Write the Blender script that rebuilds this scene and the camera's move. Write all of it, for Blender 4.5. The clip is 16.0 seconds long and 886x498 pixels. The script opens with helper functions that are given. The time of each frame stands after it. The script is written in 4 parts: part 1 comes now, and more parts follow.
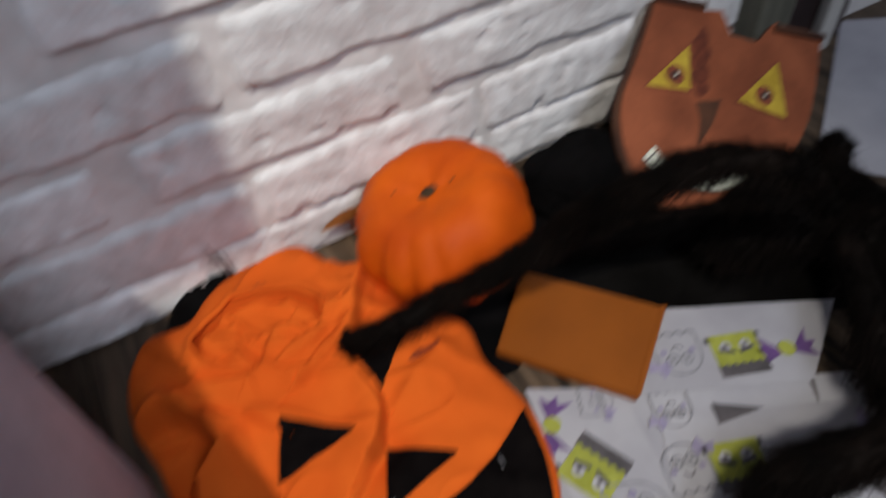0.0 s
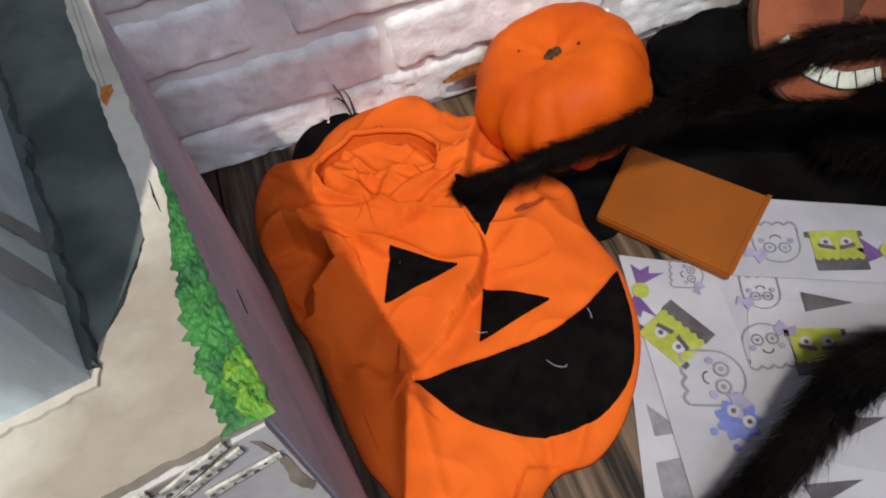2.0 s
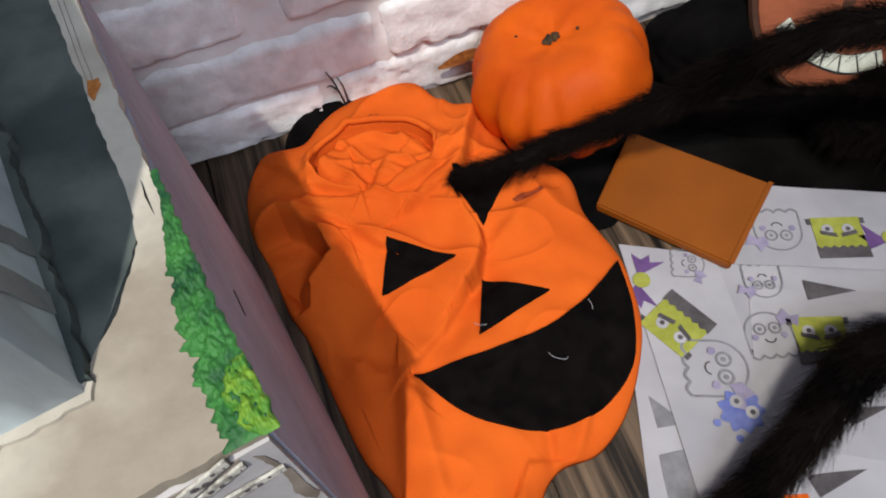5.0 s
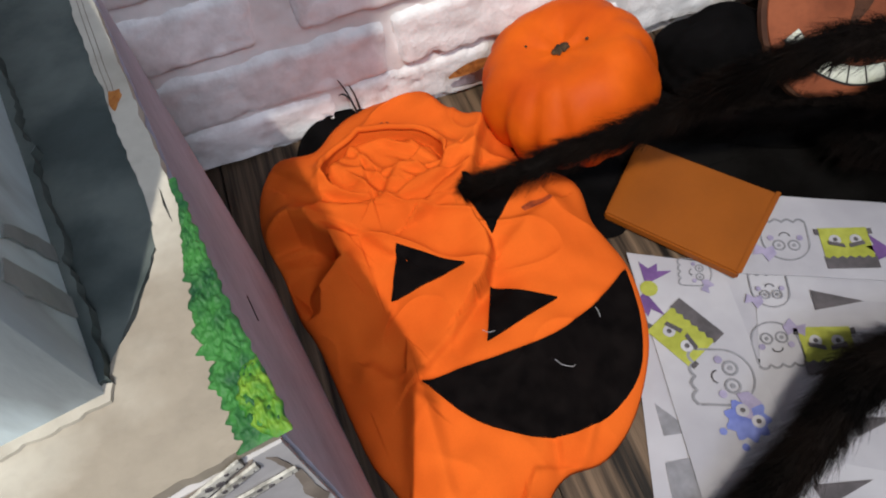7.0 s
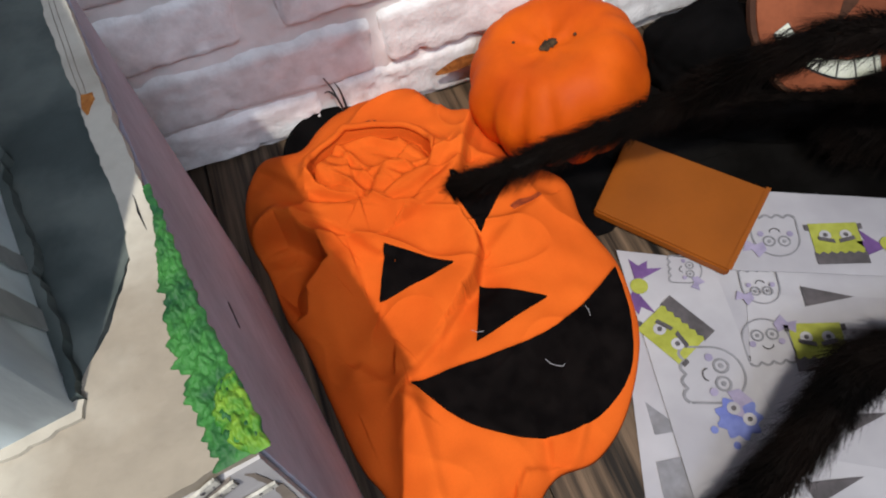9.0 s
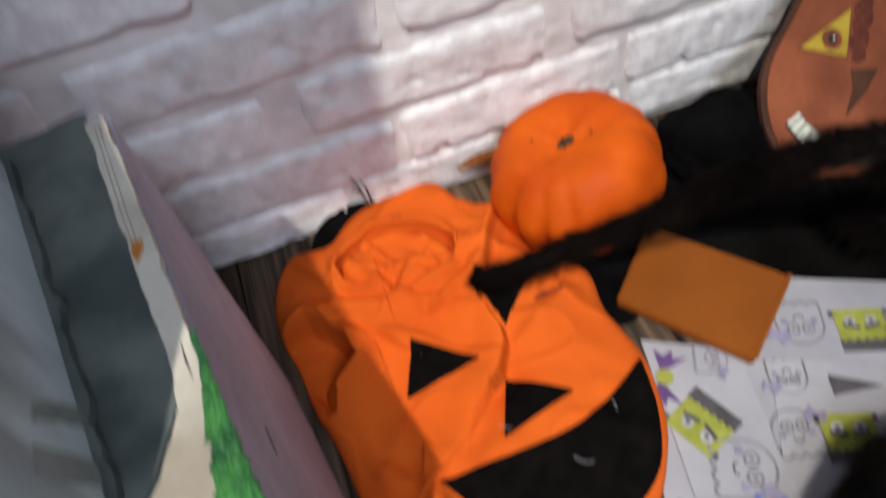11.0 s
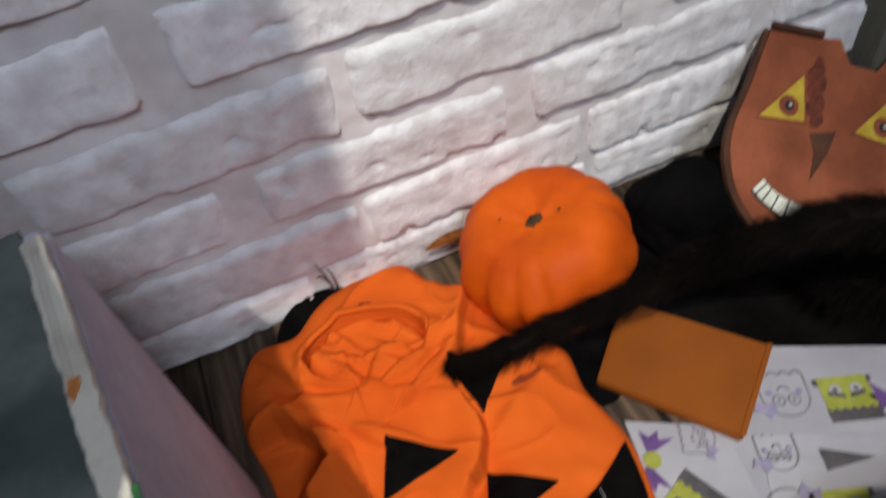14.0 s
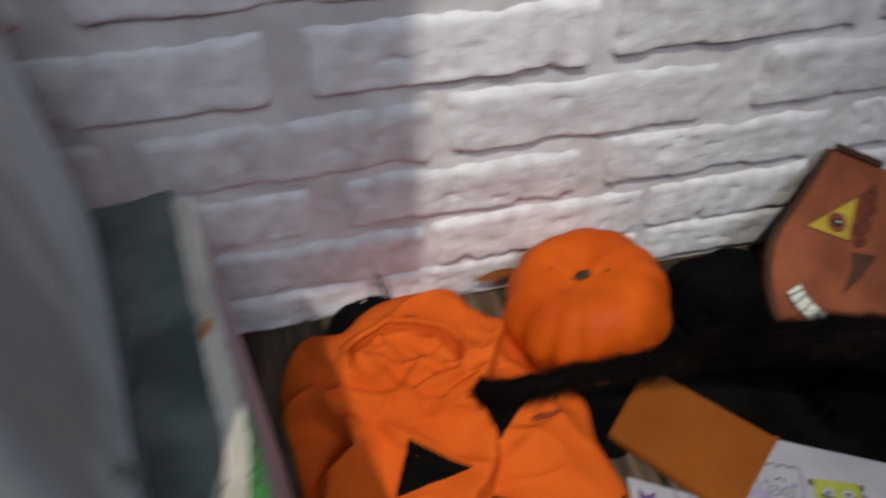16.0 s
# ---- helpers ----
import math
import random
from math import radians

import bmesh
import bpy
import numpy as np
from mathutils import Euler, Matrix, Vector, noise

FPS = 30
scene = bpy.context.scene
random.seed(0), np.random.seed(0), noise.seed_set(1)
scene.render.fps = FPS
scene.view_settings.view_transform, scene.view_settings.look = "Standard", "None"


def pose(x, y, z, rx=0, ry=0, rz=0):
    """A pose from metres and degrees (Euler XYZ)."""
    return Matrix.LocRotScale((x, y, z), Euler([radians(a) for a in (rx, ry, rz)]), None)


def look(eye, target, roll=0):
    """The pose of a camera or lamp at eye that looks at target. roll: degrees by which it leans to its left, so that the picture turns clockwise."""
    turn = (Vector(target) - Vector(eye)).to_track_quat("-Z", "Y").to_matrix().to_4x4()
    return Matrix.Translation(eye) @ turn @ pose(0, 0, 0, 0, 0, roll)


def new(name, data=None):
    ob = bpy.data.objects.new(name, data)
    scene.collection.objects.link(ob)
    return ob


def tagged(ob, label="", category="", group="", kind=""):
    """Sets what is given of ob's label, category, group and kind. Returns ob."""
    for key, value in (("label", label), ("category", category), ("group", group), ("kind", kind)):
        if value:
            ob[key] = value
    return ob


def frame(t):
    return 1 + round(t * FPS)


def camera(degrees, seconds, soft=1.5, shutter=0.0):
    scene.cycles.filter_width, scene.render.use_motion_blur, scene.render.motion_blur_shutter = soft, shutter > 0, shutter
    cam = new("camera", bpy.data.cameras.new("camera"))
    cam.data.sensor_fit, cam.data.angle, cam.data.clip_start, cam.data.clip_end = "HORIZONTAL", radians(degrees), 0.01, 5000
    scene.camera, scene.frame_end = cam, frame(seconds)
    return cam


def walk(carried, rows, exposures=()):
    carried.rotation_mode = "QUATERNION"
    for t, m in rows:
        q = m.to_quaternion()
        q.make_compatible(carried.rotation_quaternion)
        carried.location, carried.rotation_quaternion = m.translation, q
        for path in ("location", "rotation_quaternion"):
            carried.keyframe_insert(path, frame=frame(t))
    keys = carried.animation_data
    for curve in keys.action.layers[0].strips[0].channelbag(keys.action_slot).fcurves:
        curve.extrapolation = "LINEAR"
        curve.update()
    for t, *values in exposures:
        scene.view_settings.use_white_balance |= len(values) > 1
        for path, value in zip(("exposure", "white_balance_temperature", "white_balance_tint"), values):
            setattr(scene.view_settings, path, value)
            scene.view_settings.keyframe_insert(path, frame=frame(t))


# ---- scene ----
cam = camera(64.8, 16.0, soft=2.0, shutter=0.9)
PATH = [
    (0, (0.1896, -0.4464, 0.4872), (0.6024, 0.5056, -0.7304), -6.4),
    (0.5, (0.1584, -0.4688, 0.4896), (0.3888, 0.4056, -0.8304), -7.7),
    (1, (0.1456, -0.4736, 0.4928), (0.336, 0.3608, -0.8592), -7.8),
    (1.5, (0.1472, -0.4736, 0.4944), (0.3304, 0.3696, -0.8528), -8.0),
    (2, (0.1472, -0.476, 0.492), (0.3184, 0.372, -0.8536), -8.6),
    (2.5, (0.1416, -0.472, 0.4888), (0.3176, 0.3584, -0.8672), -7.8),
    (3, (0.1456, -0.472, 0.4864), (0.32, 0.3496, -0.876), -7.8),
    (5.5, (0.1448, -0.464, 0.4872), (0.3248, 0.348, -0.88), -8.3),
    (6, (0.1456, -0.4656, 0.488), (0.336, 0.3488, -0.8768), -7.0),
    (6.5, (0.1464, -0.4616, 0.4952), (0.32, 0.3776, -0.856), -8.6),
    (7, (0.1448, -0.4672, 0.4928), (0.308, 0.3624, -0.8656), -8.9),
    (7.5, (0.1488, -0.4648, 0.4904), (0.3104, 0.3528, -0.8752), -9.5),
    (8, (0.148, -0.4632, 0.4896), (0.3072, 0.3496, -0.8792), -9.4),
    (10.5, (0.152, -0.4568, 0.4896), (0.3688, 0.3968, -0.8456), -7.2),
    (11, (0.1552, -0.4464, 0.516), (0.328, 0.4864, -0.7712), -11.2),
    (11.2, (0.1605, -0.4364, 0.5266), (0.3861, 0.5429, -0.7168), -8.76),
    (11.5, (0.1632, -0.4312, 0.532), (0.416, 0.572, -0.6888), -7.5),
    (12, (0.1256, -0.4384, 0.5168), (0.3096, 0.5992, -0.6872), -9.7),
    (12.5, (0.1296, -0.4384, 0.5184), (0.272, 0.5856, -0.7032), -13.0),
    (13, (0.148, -0.4344, 0.5144), (0.3464, 0.5832, -0.704), -12.7),
    (13.5, (0.1488, -0.4336, 0.5144), (0.3464, 0.5768, -0.7112), -13.6),
    (14, (0.1672, -0.4216, 0.5136), (0.4464, 0.5856, -0.6976), -10.2),
    (14.5, (0.1656, -0.3824, 0.5472), (0.464, 0.6768, -0.6136), -0.9),
    (14.8, (0.1794, -0.3858, 0.5485), (0.5322, 0.6603, -0.6072), 0.99),
    (15, (0.1984, -0.3904, 0.5504), (0.6264, 0.6376, -0.5984), 3.6),
    (15.5, (0.1824, -0.404, 0.5464), (0.5648, 0.6344, -0.6088), 1.9),
    (16, (0.132, -0.4488, 0.552), (0.3768, 0.628, -0.6064), 0.3),
]
walk(cam, [(t, look(eye, target, roll)) for t, eye, target, roll in PATH], exposures=[(0, -0.52), (0.6, -0.16), (1.5, -0.08), (10.5, -0.06), (13.5, -0.2), (14.3, -0.33), (15.0, -0.52), (15.5, -0.58), (16, -0.58)])

# ---- light ----
world = bpy.data.worlds.new("room_air")
scene.world = world
world.use_nodes = True
world.node_tree.nodes["Background"].inputs[0].default_value = (0.55, 0.6, 0.7, 1)
world.node_tree.nodes["Background"].inputs[1].default_value = 0.15


spot = bpy.data.lights.new("ceiling_spot", "SPOT")
spot.energy, spot.color, spot.shadow_soft_size = 295, (1.0, 0.94, 0.82), 0.02
spot.spot_size, spot.spot_blend = radians(26), 1.0
new("ceiling_spot", spot).matrix_world = look((-0.25, -1.34, 2.5), (0.18, -0.19, 0.06))

# Unseen cool fill disk, added to lift the shaded parts.
fill = bpy.data.lights.new("cool_fill", "AREA")
fill.shape, fill.size, fill.energy, fill.color = "DISK", 0.9, 38, (0.79, 0.86, 1.0)
new("cool_fill", fill).matrix_world = look((0.42, -2.0, 2.25), (0.1, -0.1, 0.1))


# ---- materials ----
def mat(name, c1, c2, rough=0.8, scale=20.0, bump=0.2, fine=200.0, stretch=(1, 1, 1), vary=0.0, metal=0.0, contrast=(0.35, 0.65), spec=0.3, speck=0.3, dist=0.002):
    m = bpy.data.materials.new(name)
    m.use_nodes = True
    nt = m.node_tree
    n, l = nt.nodes, nt.links
    b = n["Principled BSDF"]
    b.inputs["Roughness"].default_value = rough
    b.inputs["Metallic"].default_value = metal
    b.inputs["Specular IOR Level"].default_value = spec
    tc, mp = n.new("ShaderNodeTexCoord"), n.new("ShaderNodeMapping")
    mp.inputs["Scale"].default_value = stretch
    l.new(tc.outputs["Object"], mp.inputs["Vector"])
    info = n.new("ShaderNodeObjectInfo")
    shift = n.new("ShaderNodeVectorMath")
    shift.operation = "ADD"
    l.new(mp.outputs[0], shift.inputs[0])
    mul = n.new("ShaderNodeMath")
    mul.operation = "MULTIPLY"
    mul.inputs[1].default_value = 7.0
    l.new(info.outputs["Random"], mul.inputs[0])
    l.new(mul.outputs[0], shift.inputs[1])
    n1, n2 = n.new("ShaderNodeTexNoise"), n.new("ShaderNodeTexNoise")
    n1.inputs["Scale"].default_value, n1.inputs["Detail"].default_value = scale, 5
    n2.inputs["Scale"].default_value, n2.inputs["Detail"].default_value = fine, 4
    l.new(shift.outputs[0], n1.inputs["Vector"])
    l.new(shift.outputs[0], n2.inputs["Vector"])
    ramp = n.new("ShaderNodeValToRGB")
    ramp.color_ramp.elements[0].position, ramp.color_ramp.elements[1].position = contrast
    ramp.color_ramp.elements[0].color, ramp.color_ramp.elements[1].color = (*c1, 1), (*c2, 1)
    l.new(n1.outputs[0], ramp.inputs[0])
    hsv = n.new("ShaderNodeHueSaturation")
    l.new(ramp.outputs[0], hsv.inputs["Color"])
    mr = n.new("ShaderNodeMapRange")
    mr.inputs["To Min"].default_value, mr.inputs["To Max"].default_value = 1 - vary, 1 + vary
    l.new(info.outputs["Random"], mr.inputs["Value"])
    l.new(mr.outputs[0], hsv.inputs["Value"])
    fineMix = n.new("ShaderNodeMix")
    fineMix.data_type, fineMix.blend_type = "RGBA", "MULTIPLY"
    fineMix.inputs["Factor"].default_value = speck
    l.new(hsv.outputs[0], fineMix.inputs["A"])
    r2 = n.new("ShaderNodeValToRGB")
    r2.color_ramp.elements[0].position, r2.color_ramp.elements[1].position = 0.3, 0.6
    r2.color_ramp.elements[0].color = (0.62, 0.62, 0.62, 1)
    l.new(n2.outputs[0], r2.inputs[0])
    l.new(r2.outputs[0], fineMix.inputs["B"])
    l.new(fineMix.outputs["Result"], b.inputs["Base Color"])
    bp = n.new("ShaderNodeBump")
    bp.inputs["Strength"].default_value, bp.inputs["Distance"].default_value = bump, dist
    add = n.new("ShaderNodeMath")
    add.operation = "ADD"
    l.new(n1.outputs[0], add.inputs[0])
    half = n.new("ShaderNodeMath")
    half.operation = "MULTIPLY"
    half.inputs[1].default_value = 0.5
    l.new(n2.outputs[0], half.inputs[0])
    l.new(half.outputs[0], add.inputs[1])
    l.new(add.outputs[0], bp.inputs["Height"])
    l.new(bp.outputs[0], b.inputs["Normal"])
    return m


BRICK = mat("whitewashed_brick", (0.60, 0.57, 0.58), (0.82, 0.815, 0.835), 0.85, 60, 0.4, 300, stretch=(0.22, 0.018, 0.054), vary=0.10, contrast=(0.25, 0.6), dist=0.004, speck=0.12)
MORTAR = mat("whitewashed_mortar", (0.60, 0.575, 0.575), (0.80, 0.79, 0.80), 0.9, 16, 0.4, 90, dist=0.004, speck=0.14)
WOOD = mat("dark_floor_wood", (0.008, 0.0055, 0.004), (0.17, 0.115, 0.075), 0.55, 9, 0.5, 60, stretch=(17, 0.6, 3), vary=0.25, contrast=(0.36, 0.68))
ORANGE = mat("orange_cotton", (0.61, 0.098, 0.012), (0.70, 0.128, 0.016), 0.9, 12, 0.3, 700, spec=0.06, speck=0.1, dist=0.0006)
FELT = mat("black_felt", (0.0028, 0.0022, 0.0024), (0.0065, 0.005, 0.005), 0.95, 60, 0.4, 900, spec=0.03, dist=0.0006)
RIND = mat("pumpkin_rind", (0.50, 0.062, 0.002), (0.66, 0.108, 0.003), 0.62, 22, 0.15, 160, contrast=(0.3, 0.7), spec=0.18, speck=0.1)
STEM = mat("dry_stem", (0.02, 0.012, 0.008), (0.10, 0.06, 0.03), 0.9, 120, 0.8, 600)
FUR = mat("black_fur", (0.0026, 0.0021, 0.0020), (0.009, 0.0062, 0.0052), 0.7, 30, 0.3, 400, spec=0.04)
VELVET = mat("worn_black_velvet", (0.003, 0.0027, 0.0025), (0.009, 0.0083, 0.008), 0.95, 14, 0.5, 260, spec=0.03)
BLACK = mat("black_cloth", (0.0022, 0.0021, 0.0023), (0.0050, 0.0046, 0.0050), 0.92, 30, 0.4, 500, spec=0.03)
PAPER = mat("white_paper", (0.33, 0.325, 0.365), (0.42, 0.415, 0.455), 0.7, 12, 0.1, 80, vary=0.06, speck=0.08)
CARD = mat("orange_card", (0.20, 0.052, 0.003), (0.28, 0.076, 0.006), 0.5, 9, 0.06, 300, speck=0.08)
MASK = mat("terracotta_card", (0.19, 0.050, 0.020), (0.31, 0.088, 0.037), 0.75, 18, 0.2, 200)
MASKBACK = mat("dark_card_edge", (0.05, 0.02, 0.012), (0.1, 0.04, 0.02), 0.8, 30, 0.2)
YELLOW = mat("yellow_paint", (0.42, 0.28, 0.025), (0.56, 0.40, 0.045), 0.7, 60, 0.1)
BROWN = mat("brown_paint", (0.15, 0.04, 0.02), (0.26, 0.065, 0.03), 0.7, 60, 0.1)
INK = mat("black_ink", (0.012, 0.011, 0.012), (0.03, 0.028, 0.03), 0.6, 90, 0.0)
BONE = mat("bone_paint", (0.22, 0.21, 0.19), (0.55, 0.54, 0.50), 0.7, 260, 0.2, 900, contrast=(0.35, 0.55))
WHITE = mat("white_paint", (0.6, 0.62, 0.52), (0.75, 0.76, 0.66), 0.7, 70, 0.1)
GREEN = mat("moss_paint", (0.009, 0.060, 0.024), (0.040, 0.180, 0.040), 0.6, 110, 0.5, 500, contrast=(0.36, 0.62), dist=0.002)
LIMEMOSS = mat("lime_moss_paint", (0.03, 0.16, 0.02), (0.16, 0.30, 0.03), 0.6, 160, 0.6, 500, contrast=(0.4, 0.62), dist=0.002)
STROKE = mat("grey_brown_paint", (0.17, 0.185, 0.185), (0.27, 0.29, 0.29), 0.7, 40, 0.3, 120)
STONE = mat("cream_plaster", (0.28, 0.245, 0.20), (0.50, 0.475, 0.42), 0.8, 14, 0.5, 120, contrast=(0.35, 0.6), dist=0.003)
SLATE = mat("slate_paint", (0.045, 0.060, 0.060), (0.105, 0.125, 0.120), 0.7, 22, 0.5, 90, contrast=(0.40, 0.58), dist=0.004)
TOWER = mat("blue_grey_paint", (0.31, 0.345, 0.365), (0.52, 0.61, 0.65), 0.65, 7, 0.3, 45, stretch=(2.4, 2.4, 0.7), contrast=(0.42, 0.50), dist=0.003)
MAUVE = mat("mauve_paint", (0.35, 0.34, 0.42), (0.47, 0.46, 0.55), 0.75, 10, 0.1, 120, spec=0.15)
LIME = mat("lime_print", (0.27, 0.29, 0.04), (0.34, 0.36, 0.065), 0.7, 50, 0.0)
PURPLE = mat("purple_print", (0.10, 0.05, 0.17), (0.15, 0.075, 0.23), 0.7, 50, 0.0)
LILAC = mat("lilac_print", (0.24, 0.215, 0.33), (0.32, 0.285, 0.42), 0.7, 50, 0.0)
BLUE = mat("blue_print", (0.12, 0.15, 0.42), (0.18, 0.22, 0.5), 0.7, 50, 0.0)
CHARCOAL = mat("charcoal_print", (0.06, 0.055, 0.06), (0.1, 0.09, 0.1), 0.7, 50, 0.0)
GREYPRINT = mat("grey_print", (0.17, 0.17, 0.19), (0.24, 0.24, 0.27), 0.7, 50, 0.0)
PLASTER = mat("plain_plaster", (0.5, 0.49, 0.47), (0.6, 0.59, 0.57), 0.9, 4, 0.1)
PALE = mat("pale_grey_paint", (0.36, 0.35, 0.37), (0.5, 0.49, 0.5), 0.75, 14, 0.3, 120)
# for the stain, the drawn lines and the painted shade below the edging
STAIN_SHADE = mat("brown_grey_stain_shade", (0.16, 0.13, 0.11), (0.26, 0.22, 0.19), 0.8, 40, 0.2)
SMEAR = mat("red_brown_smear", (0.075, 0.018, 0.011), (0.19, 0.045, 0.02), 0.75, 160, 0.1)
SMUDGE = mat("red_brown_smudge", (0.22, 0.035, 0.010), (0.42, 0.070, 0.014), 0.9, 160, 0.1)
RUST = mat("rust_paint", (0.30, 0.10, 0.02), (0.5, 0.2, 0.05), 0.8, 300, 0.3)
POST = mat("olive_grey_wood", (0.10, 0.10, 0.08), (0.17, 0.165, 0.135), 0.7, 10, 0.3, 90, stretch=(6, 6, 0.8))
MAROON = mat("dark_maroon_wood", (0.02, 0.012, 0.012), (0.045, 0.025, 0.025), 0.6, 10, 0.2, 90)


# ---- helpers ----
def part(name, bm, material, parent=None, label=""):
    me = bpy.data.meshes.new(name)
    bm.normal_update()
    bm.to_mesh(me)
    bm.free()
    me.materials.append(material)
    ob = new(name, me)
    ob.parent = parent
    if label:
        ob["label"] = label
    return ob


def smooth(ob):
    for p in ob.data.polygons:
        p.use_smooth = True
    return ob


def thing(name, label, category, group="", kind="", at=(0, 0, 0)):
    ob = new(name)
    ob.location = at
    ob.empty_display_size = 0.05
    return tagged(ob, label, category, group, kind)


def prism(bm, plan, z0, z1):
    lo = [bm.verts.new((x, y, z0)) for x, y in plan]
    hi = [bm.verts.new((x, y, z1)) for x, y in plan]
    k = len(plan)
    for i in range(k):
        bm.faces.new((lo[i], lo[(i + 1) % k], hi[(i + 1) % k], hi[i]))
    bm.faces.new(hi)
    bm.faces.new(lo[::-1])
    bmesh.ops.recalc_face_normals(bm, faces=bm.faces)
    return bm


def box(x0, x1, y0, y1, z0, z1, bevel=0.0):
    bm = prism(bmesh.new(), [(x0, y0), (x1, y0), (x1, y1), (x0, y1)], z0, z1)
    if bevel:
        bmesh.ops.bevel(bm, geom=list(bm.edges), offset=bevel, segments=2, affect="EDGES", profile=0.6)
    return bm


def tube(points, radii, sides=14, cap=True):
    """A tapered tube through the points, by smooth interpolation."""
    bm, rings = bmesh.new(), []
    for i, p in enumerate(points):
        a, b = Vector(points[max(i - 1, 0)]), Vector(points[min(i + 1, len(points) - 1)])
        d = (b - a).normalized()
        u = d.cross(Vector((0, 0, 1)))
        u = u.normalized() if u.length > 1e-4 else Vector((1, 0, 0))
        v = u.cross(d)
        rings.append([bm.verts.new(Vector(p) + radii[i] * (math.cos(t) * u + math.sin(t) * v)) for t in (2 * math.pi * k / sides for k in range(sides))])
    for r0, r1 in zip(rings, rings[1:]):
        for k in range(sides):
            bm.faces.new((r0[k], r0[(k + 1) % sides], r1[(k + 1) % sides], r1[k]))
    if cap:
        bm.faces.new(rings[0][::-1])
        bm.faces.new(rings[-1])
    bmesh.ops.recalc_face_normals(bm, faces=bm.faces)
    return bm


def spline(points, steps=8):
    """Catmull-Rom through the points."""
    ps = [np.array(p, float) for p in points]
    ps = [2 * ps[0] - ps[1]] + ps + [2 * ps[-1] - ps[-2]]
    out = []
    for i in range(1, len(ps) - 2):
        for k in range(steps):
            t = k / steps
            out.append(0.5 * (2 * ps[i] + (ps[i + 1] - ps[i - 1]) * t + (2 * ps[i - 1] - 5 * ps[i] + 4 * ps[i + 1] - ps[i + 2]) * t * t + (3 * ps[i] - ps[i - 1] - 3 * ps[i + 1] + ps[i + 2]) * t ** 3))
    out.append(ps[-2])
    return out


def closed_spline(points, steps=8):
    k = len(points)
    ps = [np.array(p, float) for p in points]
    out = []
    for i in range(k):
        a, b, c, d = ps[i - 1], ps[i], ps[(i + 1) % k], ps[(i + 2) % k]
        for s in range(steps):
            t = s / steps
            out.append(0.5 * (2 * b + (c - a) * t + (2 * a - 5 * b + 4 * c - d) * t * t + (3 * b - a - 3 * c + d) * t ** 3))
    return out


def ease(v):
    v = min(max(v, 0), 1)
    return v * v * (3 - 2 * v)


def setting(ob, label, category):
    return tagged(ob, label, category, kind="structure")


# ---- room ----
wall_north = setting(part("wall_north", box(-1.6, 1.8, 0.002, 0.12, -0.02, 2.6), MORTAR), "whitewashed brick wall with rough painted bricks", "wall")
floor = setting(part("floor", box(-1.6, 1.8, -3.0, 0.002, -0.05, -0.006), WOOD), "dark brown wooden plank floor", "floor")
setting(part("ceiling", box(-1.6, 1.8, -3.0, 0.0, 2.6, 2.7), PLASTER), "plain pale plaster ceiling", "ceiling")
# Out-of-view board, added so the spot leaves the brick wall's left side dark.
setting(part("bulkhead", box(-1.6, 0.052, -0.47, -0.45, 0.892, 1.75), PLASTER), "unseen plain plaster board added to shade the left of the brick wall", "wall")
setting(part("wall_west", box(-1.7, -1.6, -3.0, 0.12, 0, 2.6), PLASTER), "plain pale plaster wall", "wall")
setting(part("wall_east", box(1.8, 1.9, -3.0, 0.12, 0, 2.6), PLASTER), "plain pale plaster wall", "wall")
setting(part("wall_south", box(-1.6, 1.8, -3.1, -3.0, 0, 2.6), PLASTER), "plain pale plaster wall", "wall")


